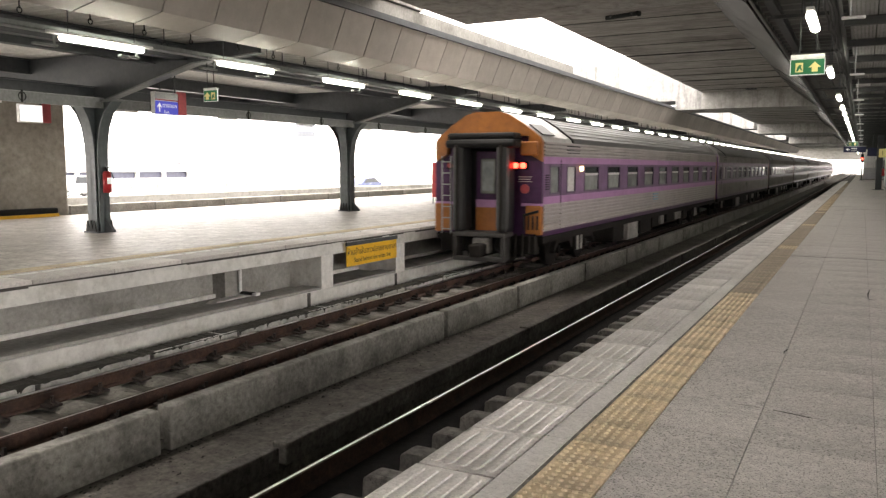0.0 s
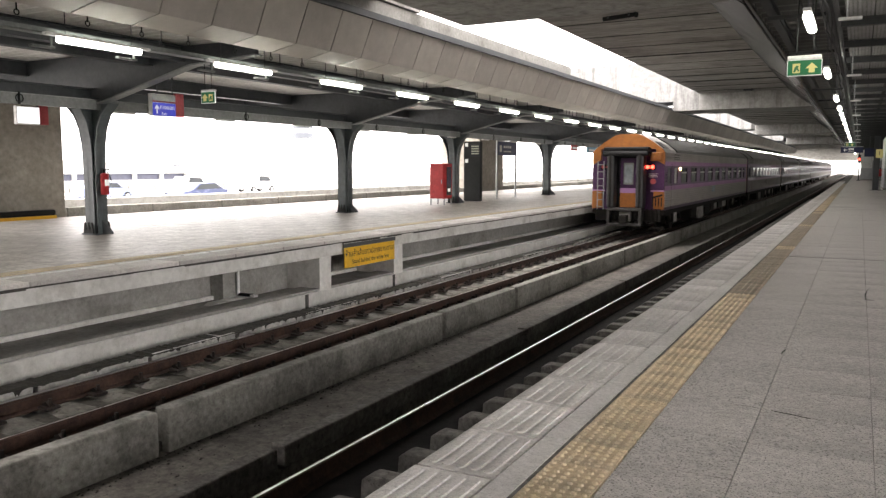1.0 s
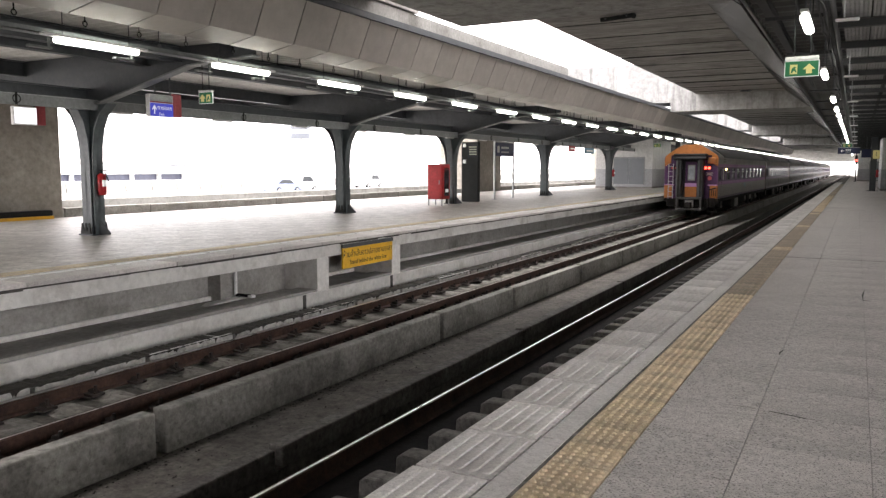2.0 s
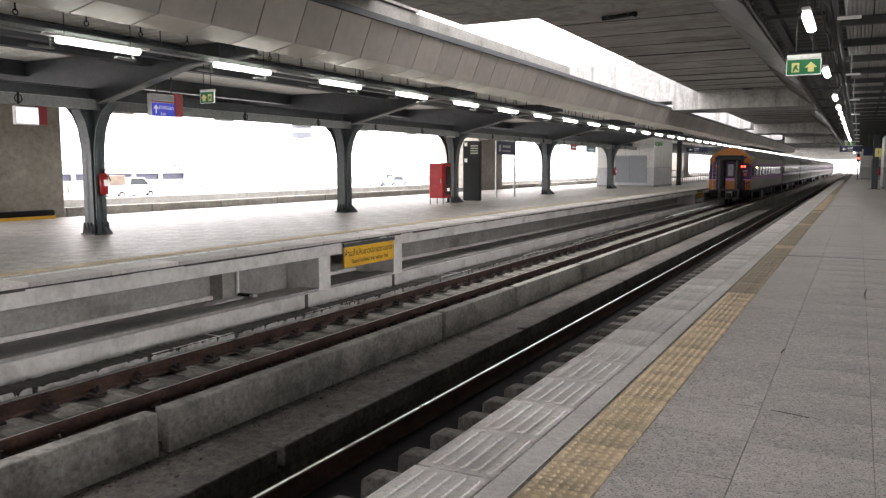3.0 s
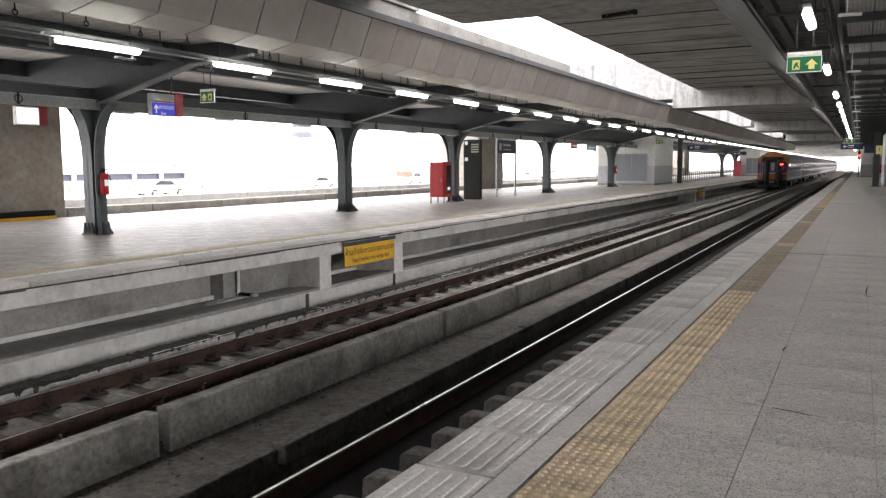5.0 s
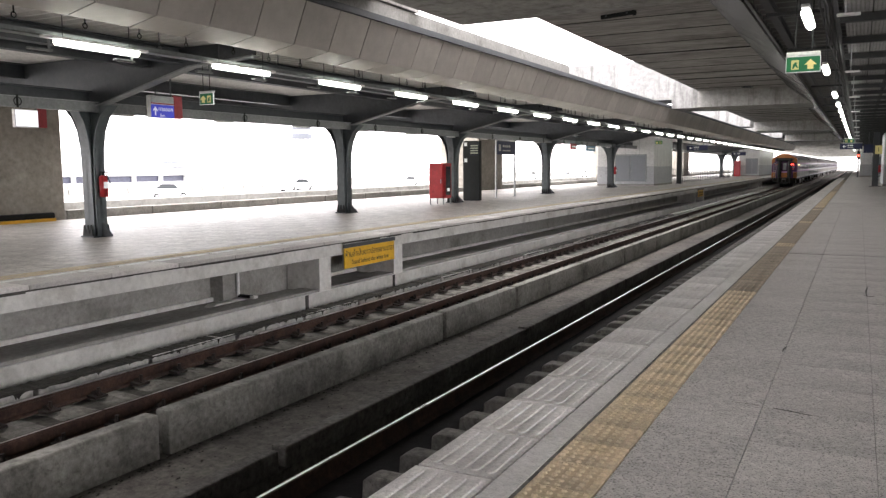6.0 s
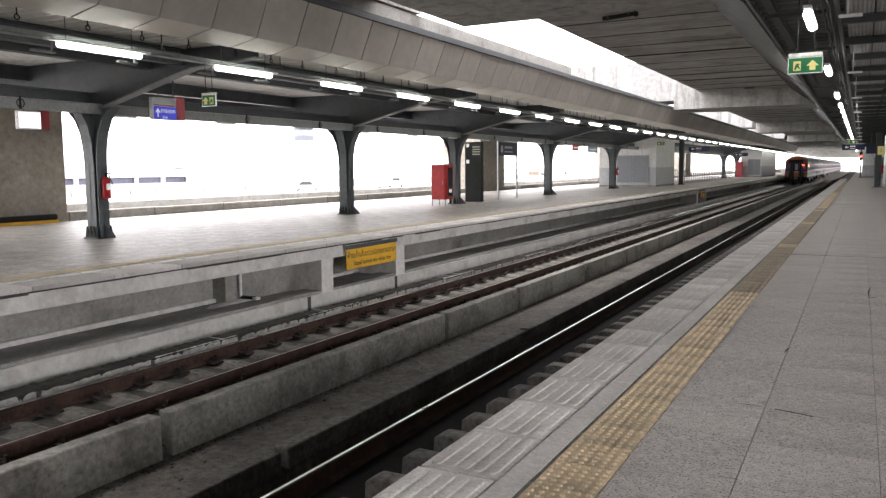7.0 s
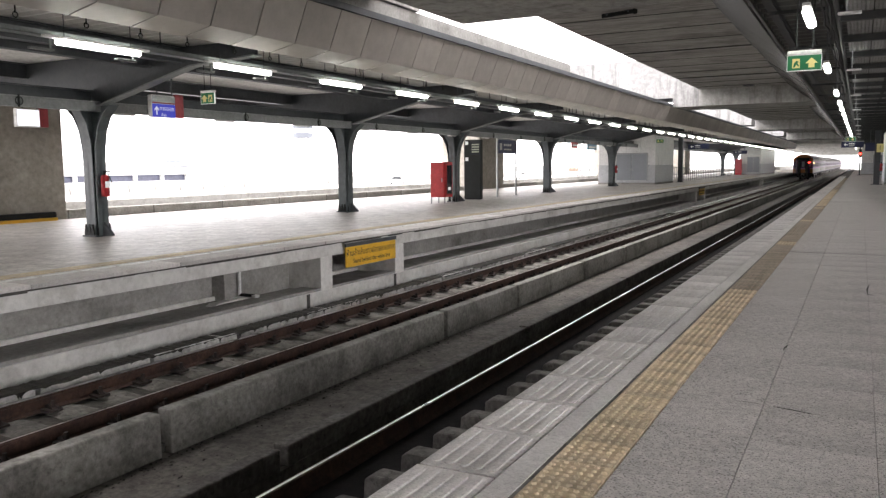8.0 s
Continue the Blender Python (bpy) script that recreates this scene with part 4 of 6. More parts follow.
def fire_cabinet():
    t = thing("fire_hose_cabinet", "red steel fire hose cabinet on thin legs", "cabinet", (-14.28, 25.85, 0), 0)
    part("body", boxed(0, 0.62, 0, 0.62, 0.24, 1.55, bevel=0.015), M_RED, t)
    d = part("door", boxed(0.04, 0.58, -0.03, 0.0, 0.28, 1.51, bevel=0.008), M_RED, t)
    part("door_side", boxed(0.62, 0.645, 0.05, 0.57, 0.30, 1.49, bevel=0.008), M_RED, t)
    part("window", boxed(0.645, 0.652, 0.12, 0.5, 0.36, 1.43), M_TINT, t, "dark glass panel")
    part("hose_reel", boxed(0.652, 0.66, 0.2, 0.4, 0.5, 0.62), M_SIGNWHITE, t)
    part("handle", boxed(0.5, 0.53, -0.05, -0.03, 0.8, 0.95), M_GALV, d)
    for x in (0.03, 0.59):
        for y in (0.03, 0.59):
            part("leg", boxed(x - 0.02, x + 0.02, y - 0.02, y + 0.02, 0, 0.25), M_GALV, t)


fire_cabinet()


def kiosk():
    t = thing("information_kiosk", "tall black information kiosk with a small screen", "kiosk", (-14.65, 29.45, 0), 0)
    part("body", boxed(0, 0.76, 0, 0.22, 0.02, 2.48, bevel=0.015), M_BLACKMET, t)
    part("plinth", boxed(0.03, 0.73, 0.02, 0.2, 0, 0.04), M_BLACK, t)
    s = part("screen", boxed(0.30, 0.75, -0.012, 0.0, 1.85, 2.42), M_TINT, t, "dark reflecting screen")
    for k in range(4):
        part("screen_line", boxed(0.36, 0.7, -0.016, -0.013, 1.95 + 0.1 * k, 2.0 + 0.1 * k), M_GLASSGREEN, s)
    part("notice", boxed(0.07, 0.2, -0.01, 0.0, 2.27, 2.41), M_SIGNWHITE, t)
    part("notice", boxed(0.07, 0.2, -0.01, 0.0, 1.6, 1.75), M_SIGNWHITE, t)
    part("side_panel", boxed(0.76, 0.768, 0.03, 0.19, 0.1, 2.4), M_BLACKMET, t)


M_GLASSGREEN = plain("screen_text", (0.35, 0.4, 0.3), 0.4)
kiosk()


def platform_sign():
    t = thing("platform_sign", "navy station name board on two steel posts", "sign", (-14.36, 32.2, 0), 0)
    part("post", rod(bmesh.new(), (0, 0, 0), (0, 0, 2.6), 0.045, 12), M_GALV, t)
    part("post", rod(bmesh.new(), (0.02, 2.1, 0), (0.02, 2.1, 2.6), 0.045, 12), M_GALV, t)
    b = part("board", boxed(-0.02, 0.06, 0.0, 2.1, 1.95, 2.55, bevel=0.01), M_NAVY, t)
    part("frame", boxed(-0.03, 0.07, -0.03, 2.13, 2.55, 2.6), M_GALV, b)
    bar_sign(b, 0.6, 1.5, 2.28, 0.1, 0.061, 4, M_CURTAIN)
    bar_sign(b, 0.6, 1.5, 2.1, 0.06, 0.061, 6, M_CURTAIN)
    part("pictogram", boxed(0.061, 0.065, 0.15, 0.4, 2.1, 2.4), M_CURTAIN, b)
    for y in (0, 2.1):
        part("foot", boxed(-0.1, 0.1, y - 0.1, y + 0.1, 0, 0.015), M_GALV, t)


platform_sign()


def exit_board(x, y, blank):
    t = thing("hanging_exit_sign", "white illuminated hanging sign with a red end" if blank else "blue hanging exit sign with white lettering and red end", "sign", (x, y, 0), 0, "hanging signs")
    b = part("board", boxed(-0.06, 0.06, 0.0, 0.62, 2.45, 2.90, bevel=0.015), M_WHITE, t)
    e = part("end_block", boxed(-0.07, 0.07, 0.62, 0.85, 2.46, 2.94, bevel=0.02), M_SIGNRED, t, "red end block")
    if not blank:
        part("blue_panel", boxed(0.06, 0.066, 0.01, 0.61, 2.46, 2.72), M_BLUELIT, b)
        part("red_line", boxed(0.06, 0.067, 0.01, 0.61, 2.73, 2.755), M_SIGNRED, b)
        part("grey_panel", boxed(0.06, 0.066, 0.01, 0.61, 2.757, 2.89), M_GALV, b)
        bm = bmesh.new()
        prism(bm, [(0.10, 2.5), (0.13, 2.5), (0.13, 2.61), (0.17, 2.58), (0.17, 2.615), (0.115, 2.68), (0.06, 2.615), (0.06, 2.58), (0.10, 2.61)], 0.066, 0.069, "x")
        part("arrow", bm, M_SIGNWHITE, b)
        face = Matrix(((0, 0, 1, 0.067), (1, 0, 0, 0.385), (0, 1, 0, 2.63), (0, 0, 0, 1)))
        words(b, "ทางออก", 0.118, face, M_SIGNWHITE)
        face = Matrix(((0, 0, 1, 0.067), (1, 0, 0, 0.30), (0, 1, 0, 2.50), (0, 0, 0, 1)))
        words(b, "Exit", 0.085, face, M_SIGNWHITE)
    else:
        part("glowing_panel", boxed(0.06, 0.066, 0.02, 0.60, 2.48, 2.87), M_GLOW, b, "pale glowing panel")
    for yy in (0.2, 0.6):
        part("hanger", rod(bmesh.new(), (0, yy, 2.9), (0, yy, 3.4), 0.018, 8), M_STEEL, t)
    return t


exit_board(-12.8, 11.42, False)
exit_board(-18.2, 12.1, True)


def exit_light(x, y, z, w, h, top, arrow_side, body):
    """A green emergency exit light across the platform: white runner panel as plain shape, arrow."""
    t = thing("exit_light", "green emergency exit light with pale arrow and figure panel", "exit sign", (x, y, z), 0, "exit lights")
    b = part("face", boxed(0, w, -0.015, 0.015, 0, h, bevel=0.004), M_GREEN, t)
    fr = bmesh.new()
    box(fr, -0.008, w + 0.008, -0.012, 0.012, -0.008, 0)
    box(fr, -0.008, w + 0.008, -0.012, 0.012, h, h + 0.008)
    box(fr, -0.008, 0, -0.012, 0.012, 0, h)
    box(fr, w, w + 0.008, -0.012, 0.012, 0, h)
    part("frame", fr, M_SIGNWHITE, b)
    u = h / 0.19
    ax = w * (0.72 if arrow_side > 0 else 0.27)
    bm = bmesh.new()
    prism(bm, [(ax - 0.035 * u, 0.03 * u), (ax + 0.035 * u, 0.03 * u), (ax + 0.035 * u, 0.085 * u), (ax + 0.075 * u, 0.085 * u), (ax, 0.155 * u), (ax - 0.075 * u, 0.085 * u), (ax - 0.035 * u, 0.085 * u)], -0.019, -0.0155)
    part("arrow", bm, M_SIGNYEL, b)
    fx = w * (0.27 if arrow_side > 0 else 0.73)
    part("figure_panel", boxed(fx - 0.05 * u, fx + 0.04 * u, -0.019, -0.0155, 0.03 * u, 0.15 * u), M_SIGNYEL, b)
    bm = bmesh.new()
    prism(bm, [(fx - 0.04 * u, 0.04 * u), (fx - 0.02 * u, 0.04 * u), (fx + 0.0, 0.075 * u), (fx + 0.02 * u, 0.05 * u), (fx + 0.035 * u, 0.05 * u), (fx + 0.012 * u, 0.1 * u), (fx + 0.03 * u, 0.11 * u), (fx, 0.125 * u), (fx - 0.025 * u, 0.1 * u)], -0.022, -0.0195)
    part("pictogram", bm, M_GREEN, b)
    part("housing", boxed(-0.005 if body else 0.0, w + 0.0, -0.03, 0.05, h + 0.012, h + (0.06 if body else 0.045), bevel=0.006), M_WHITE, t)
    for q in (0.25, 0.75):
        part("hanger", rod(bmesh.new(), (w * q, 0, h + 0.05), (w * q, 0, top - z), 0.007, 8), M_BLACKMET, t)
    return t


exit_light(-0.87, 11.0, 2.56, 0.385, 0.185, 4.1, 1, True)
exit_light(-11.05, 11.1, 2.61, 0.33, 0.2, 3.7, -1, False)
exit_light(-12.5, 54.9, 2.85, 0.5, 0.25, 3.7, -1, False)
exit_light(-0.95, 57.0, 2.75, 0.6, 0.25, 4.1, 1, False)


def line_sign(y):
    t = thing("white_line_sign", "yellow warning sign under the platform edge", "sign", (-8.9, y, 0), 0, "platform edge warning signs")
    b = part("board", boxed(0.0, 0.03, 0, 1.86, -0.58, -0.18, bevel=0.004), M_YELLOW, t)
    part("mounting_rail", boxed(-0.01, 0.03, 0, 1.9, -0.175, -0.10), M_STEEL, t, "dark mounting rail")
    face = Matrix(((0, 0, 1, 0.031), (1, 0, 0, 0.93), (0, 1, 0, -0.31), (0, 0, 0, 1)))
    words(b, "ห้ามล้ำเส้นขาวปลายชานชาลา", 0.165, face, M_INK)
    face = Matrix(((0, 0, 1, 0.031), (1, 0, 0, 0.93), (0, 1, 0, -0.475), (0, 0, 0, 1)))
    words(b, "Stand behind the white line", 0.125, face, M_INK)
    return t


line_sign(12.6)
line_sign(51.0)

# pilaster, plinth and cable under the far platform edge
t = thing("wall_pilaster", "concrete pilaster with a splayed foot under the platform edge", "pilaster", (-10.0, 10.38, 0), 0, "", "structure")
part("shaft", boxed(0.0, 0.3, -0.28, 1.47, -0.93, -0.345, bevel=0.01), M_CONC, t)
bm = bmesh.new()
prism(bm, [(-0.75, -0.925), (0.35, -0.925), (0.3, -0.885), (-0.65, -0.885)], 0.301, 0.5, "x")
part("foot", bm, M_CONC_PALE, t)
for y in (11.36, 14.42):
    structure("upstand_joint", boxed(-8.905, -8.892, y, y + 0.09, -1.25, -0.932), M_MASTIC_SHADE, "black open joint in the white-washed upstand", "joint")
# drain pipe under the edge
t = thing("drain_pipe", "white plastic drain pipe under the platform edge", "pipe", (-9.65, 10.42, 0))
part("down_pipe", rod(bmesh.new(), (0, 0, -0.34), (0, 0, -0.84), 0.03, 10), M_WHITE, t)
part("elbow", rod(bmesh.new(), (0, 0, -0.84), (0.25, 0.1, -0.86), 0.03, 10), M_BLACK, t)
part("outlet", boxed(0.22, 0.32, 0.05, 0.16, -0.92, -0.84, bevel=0.01), M_WHITE, t)

# equipment rooms on the far platform
def equipment_room(x0, x1, y0, y1, door):
    t = thing("equipment_room", "white and grey equipment room with double steel doors", "room", (0, 0, 0), 0, "equipment rooms")
    t.matrix_basis = pose(x0, y0, 0)
    w, d = x1 - x0, y1 - y0
    body = part("wall_panelling", boxed(0, w, 0, d, 1.35, 3.38, bevel=0.02), M_WHITE, t, "white upper panelling")
    low = part("dado", boxed(-0.005, w + 0.005, -0.005, d + 0.005, 0.12, 1.345, bevel=0.01), M_DADO, t, "grey lower panelling")
    part("plinth", boxed(-0.02, w + 0.02, -0.02, d + 0.02, 0, 0.12), M_CONC, t)
    a, b = door
    for q0, q1 in ((a, (a + b) / 2 - 0.01), ((a + b) / 2 + 0.01, b)):
        dr = part("door", boxed(q0, q1, -0.05, -0.006, 0.3, 2.12, bevel=0.008), M_DOORGREY, t, "grey steel door leaf")
        hx = q1 - 0.08 if q0 == a else q0 + 0.08
        part("door_handle", boxed(hx - 0.02, hx + 0.02, -0.09, -0.05, 0.95, 1.15), M_GALV, dr)
    bm = bmesh.new()
    box(bm, a - 0.07, a - 0.005, -0.06, -0.004, 0.25, 2.2)
    box(bm, b + 0.005, b + 0.07, -0.06, -0.004, 0.25, 2.2)
    box(bm, a - 0.07, b + 0.07, -0.06, -0.004, 2.125, 2.2)
    part("door_frame", bm, M_GALV, t)
    for k in range(1, int(w / 1.0)):
        part("panel_seam", boxed(k * 1.0, k * 1.0 + 0.012, -0.006, 0.0, 1.36, 3.3), M_GALV, t)
    for k in range(1, int(d / 1.0)):
        part("panel_seam", boxed(w, w + 0.006, k * 1.0, k * 1.0 + 0.012, 1.36, 3.3), M_GALV, t)
    return t


M_DADO = surface("grey_dado_panels", (0.42, 0.43, 0.45), (0.5, 0.51, 0.53), 1.5, 0.5, 0.02)
M_DOORGREY = surface("grey_door_paint", (0.22, 0.235, 0.255), (0.25, 0.265, 0.29), 1.5, 0.45, 0.01, grit=0.04)
equipment_room(-16.65, -12.62, 55.2, 61.2, (1.35, 3.45))
equipment_room(-13.2, -10.8, 103, 121, (0.9, 2.2))
t = thing("fire_hose_cabinet", "red steel fire hose cabinet beside an equipment room", "cabinet", (-13.6, 102.2, 0))
part("body", boxed(0, 0.7, 0, 0.5, 0.0, 1.9, bevel=0.02), M_RED, t)
part("door", boxed(0.08, 0.62, -0.03, 0, 0.2, 1.8, bevel=0.01), M_SIGNRED, t)
t = thing("service_post", "dark steel service post beside the equipment room", "post", (-12.2, 61.8, 0))
part("post", boxed(-0.17, 0.17, -0.17, 0.17, 0.02, 3.4, bevel=0.01), M_STEEL, t)
part("base_plate", boxed(-0.25, 0.25, -0.25, 0.25, 0, 0.02), M_STEEL, t)


def stair_railing(x, y0, y1):
    t = thing("stair_railing", "dark steel railing round a stairwell", "railing", (x, y0, 0), 0, "stair railings")
    n = int((y1 - y0) / 0.9)
    part("top_rail", rod(bmesh.new(), (0, 0, 1.05), (0, y1 - y0, 1.05), 0.03, 8), M_STEEL, t)
    part("mid_rail", rod(bmesh.new(), (0, 0, 0.15), (0, y1 - y0, 0.15), 0.02, 8), M_STEEL, t)
    for z in (0.4, 0.62, 0.84):
        part("wire_rail", rod(bmesh.new(), (0, 0, z), (0, y1 - y0, z), 0.011, 6), M_STEEL, t)
    for k in range(n + 1):
        part("baluster", boxed(-0.02, 0.02, k * 0.9 - 0.03, k * 0.9 + 0.03, 0, 1.05), M_STEEL, t)


stair_railing(-12.6, 63.5, 92)
stair_railing(-15.4, 63.5, 80)


def direction_board(x, y, z, w):
    t = thing("direction_board", "long navy hanging direction board with pale bars", "sign", (x, y, z), 0, "direction boards")
    b = part("board", boxed(0, w, -0.05, 0.05, 0, 0.36, bevel=0.01), M_NAVY, t)
    part("trim", boxed(0, w, -0.055, 0.055, 0.362, 0.40), M_GALV, t)
    bar_sign(b, w * 0.35, w * 0.6, 0.2, 0.07, -0.051, 3, M_SIGNWHITE, "x")
    bar_sign(b, w * 0.35, w * 0.6, 0.08, 0.05, -0.051, 4, M_CURTAIN, "x")
    bm = bmesh.new()
    prism(bm, [(w * 0.12, 0.18), (w * 0.12 + 0.1, 0.28), (w * 0.12 + 0.1, 0.2), (w * 0.12 + 0.22, 0.2), (w * 0.12 + 0.22, 0.16), (w * 0.12 + 0.1, 0.16), (w * 0.12 + 0.1, 0.08)], -0.055, -0.051)
    part("arrow", bm, M_SIGNWHITE, b)
    for q in (0.2, 0.8):
        part("hanger", rod(bmesh.new(), (w * q, 0, 0.38), (w * q, 0, 4.1 - z if x > -5 else 3.7 - z), 0.02, 8), M_STEEL, t)


direction_board(-10.95, 58.0, 2.44, 1.44)
direction_board(-1.14, 56.0, 2.33, 1.27)
direction_board(-12.5, 92.0, 2.44, 1.44)

# ---- near platform things, far along it ----
def near_column(y):
    t = thing("platform_column", "dark steel platform column", "column", (0.9, y, 0), 0, "near platform columns")
    part("shaft", boxed(-0.17, 0.17, -0.17, 0.17, 0.03, 3.76, bevel=0.01), M_STEEL, t)
    part("base_plate", boxed(-0.32, 0.32, -0.32, 0.32, 0, 0.03), M_STEEL, t)


for y in (55.7,):
    near_column(y)
equipment_room(1.35, 4.5, 56.5, 63.0, (1.2, 2.4))
equipment_room(0.05, 4.5, 98.0, 112.0, (1.2, 2.4))
t = thing("hanging_clock_sign", "square pale yellow hanging clock sign", "clock", (0.83, 55.4, 0))
part("face", boxed(0, 0.38, -0.04, 0.04, 2.0, 2.52, bevel=0.01), M_SIGNYEL, t)
part("clock_mark", boxed(0.17, 0.2, -0.05, -0.04, 2.15, 2.4), M_INK, t)
part("bracket", boxed(0.15, 0.23, -0.02, 0.02, 2.52, 3.75), M_STEEL, t)
t = thing("notice_board", "small navy hanging notice board", "sign", (0.2, 55.6, 0))
part("board", boxed(0, 0.55, -0.03, 0.03, 2.08, 2.6), M_NAVY, t)
part("hanger", boxed(0.25, 0.3, -0.02, 0.02, 2.6, 3.75), M_STEEL, t)
t = thing("signal_lamp", "slim railway signal with a lit red lamp", "signal", (-0.1, 96.0, 0))
part("mast", rod(bmesh.new(), (0, 0, 0), (0, 0, 3.0), 0.07, 10), M_STEEL, t)
part("signal_head", boxed(-0.15, 0.15, -0.1, 0.1, 1.9, 2.8, bevel=0.03), M_BLACK, t)
part("lamp", rod(bmesh.new(), (0, -0.13, 2.3), (0, -0.1, 2.3), 0.11, 14), M_TAIL, t, "lit red signal lamp")
part("base", boxed(-0.2, 0.2, -0.2, 0.2, 0, 0.05), M_STEEL, t)

# perforated trays and small hung fittings of the near canopy
def tray(x0, x1, z):
    """A perforated sheet in lengths with turned-up sides, joined by gaps over the crosspieces."""
    vs, fs = [], []

    def slab(ax, bx, ay, by, az, bz):
        k = len(vs)
        vs.extend([(ax, ay, az), (bx, ay, az), (bx, by, az), (ax, by, az), (ax, ay, bz), (bx, ay, bz), (bx, by, bz), (ax, by, bz)])
        fs.extend([(k, k + 3, k + 2, k + 1), (k + 4, k + 5, k + 6, k + 7), (k, k + 1, k + 5, k + 4), (k + 1, k + 2, k + 6, k + 5), (k + 2, k + 3, k + 7, k + 6), (k + 3, k, k + 4, k + 7)])

    n = 6
    pitch = (x1 - x0) / n
    for run in range(24):
        a, b = 3.82 + 2.1 * run, 5.76 + 2.1 * run
        for c in range(n + 1):
            x = x0 + pitch * c
            slab(x - 0.3 * pitch, x + 0.3 * pitch, a, b, z, z + 0.003)
        m = 38
        for k in range(m + 1):
            y = a + (b - a) * k / m
            slab(x0, x1, y - 0.0145, y + 0.0145, z + 0.0034, z + 0.006)
        slab(x0 - 0.015, x0 - 0.011, a, b, z, z + 0.08)
        slab(x1 + 0.011, x1 + 0.015, a, b, z, z + 0.08)
    me = bpy.data.meshes.new("perforated_tray")
    me.from_pydata(vs, [], fs)
    me.materials.append(M_TRAYMESH)
    tagged(new("perforated_tray", me), "perforated grey cable tray under the canopy", "cable tray", "", "structure")


M_TRAYMESH = surface("zinc_tray", (0.2, 0.2, 0.195), (0.29, 0.29, 0.28), 2, 0.5, 0.02, 0.2)
tray(-0.245, 0.055, 3.41)
tray(0.1, 0.40, 3.41)
tray(0.55, 0.85, 3.41)
# cables sagging along the near canopy
rc_ = random.Random(6)
for x, z in ((-0.52, 3.42), (-0.47, 3.45), (-0.44, 3.38), (0.075, 3.47), (0.48, 3.47)):
    cu = bpy.data.curves.new("cable", "CURVE")
    cu.dimensions, cu.bevel_depth, cu.bevel_resolution = "3D", 0.014, 1
    sp_ = cu.splines.new("POLY")
    pts = [(x + rc_.uniform(-0.02, 0.02), 3 + 0.7 * k, z - 0.05 * math.sin(math.pi * ((0.7 * k) % 2.1) / 2.1) + rc_.uniform(-0.01, 0.01)) for k in range(110)]
    sp_.points.add(len(pts) - 1)
    for p, q in zip(sp_.points, pts):
        p.co = (*q, 1)
    tmp = bpy.data.objects.new("cable", cu)
    scene.collection.objects.link(tmp)
    me = bpy.data.meshes.new_from_object(tmp)
    bpy.data.objects.remove(tmp)
    me.materials.append(M_BLACK)
    tagged(new("cable", me), "black cable sagging between hangers under the canopy", "cable", "canopy cables", "structure")
for k in range(9):
    t = thing("hung_bar_fitting", "slim white bar fitting hung on a rod", "fitting", (-0.17, 9.2 + 5.6 * k, 0), 0, "hung bar fittings")
    part("bar", boxed(-0.10, 0.12, -0.03, 0.03, 2.905, 2.935, bevel=0.008), M_WHITE, t)
    part("rod", rod(bmesh.new(), (-0.02, 0, 2.94), (-0.02, 0, 3.62), 0.008, 6), M_GALV, t)
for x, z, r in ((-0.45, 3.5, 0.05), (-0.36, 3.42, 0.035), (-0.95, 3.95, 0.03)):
    structure("conduit", rod(bmesh.new(), (x, -8, z), (x, 116, z), r, 8), M_STEEL_NEAR, "steel conduit under the near canopy, darkened for shade", "conduit")
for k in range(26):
    structure("hanger_bracket", boxed(-1.3, -0.3, 4.6 + 4 * k, 4.65 + 4 * k, 3.55, 3.6), M_STEEL_NEAR, "steel hanger bracket, darkened for shade", "bracket")

# small hangers and clips along the far canopy edge
for k in range(42):
    y = 3.4 + 2.945 * k
    t = thing("pipe_hanger", "thin steel pipe hanger ring under the canopy", "hanger", (-10.1, y, 0), 0, "pipe hangers")
    part("rod", rod(bmesh.new(), (0, 0, 3.2), (0, 0, 3.7), 0.01, 6), M_STEEL, t)
    bm = ring(bmesh.new(), (0, 0, 3.3), 0.09, 0.009)
    part("ring", bm, M_STEEL, t)
# short threaded stubs with plates under the roof deck
stub = None
for k in range(60):
    at = (-9.62 - 0.05 * (k % 3), 4.6 + 0.98 * k, 0)
    if stub is None:
        stub = thing("ceiling_stub", "short dark threaded stub with a plate under the roof deck", "hanger", at, 0, "ceiling stubs")
        part("rod", rod(bmesh.new(), (0, 0, 3.42), (0, 0, 3.775), 0.011, 6), M_BLACKMET, stub)
        part("plate", boxed(-0.02, 0.02, -0.13, 0.13, 3.64, 3.665), M_BLACKMET, stub)
        part("clamp", ring(bmesh.new(), (0, 0, 3.40), 0.036, 0.009, "x", 10), M_BLACKMET, stub)
    else:
        copy_thing(stub, pose(*at))
structure("conduit_far", rod(bmesh.new(), (-10.1, -10, 3.3), (-10.1, 130, 3.3), 0.03, 10), M_STEEL, "dark conduit along the far canopy", "conduit")
bm = bmesh.new()
box(bm, -13.95, -13.85, -10, 130, 2.575, 2.60)
box(bm, -13.95, -13.935, -10, 130, 2.60, 2.77)
box(bm, -13.865, -13.85, -10, 130, 2.60, 2.77)
structure("cable_trunking", bm, M_TRUNK, "long grey cable trunking along the column heads", "cable trunking")
structure("trunking_lip", boxed(-13.96, -13.84, -10, 130, 2.772, 2.785), M_GALV, "bright folded lip of the cable trunking", "trim")
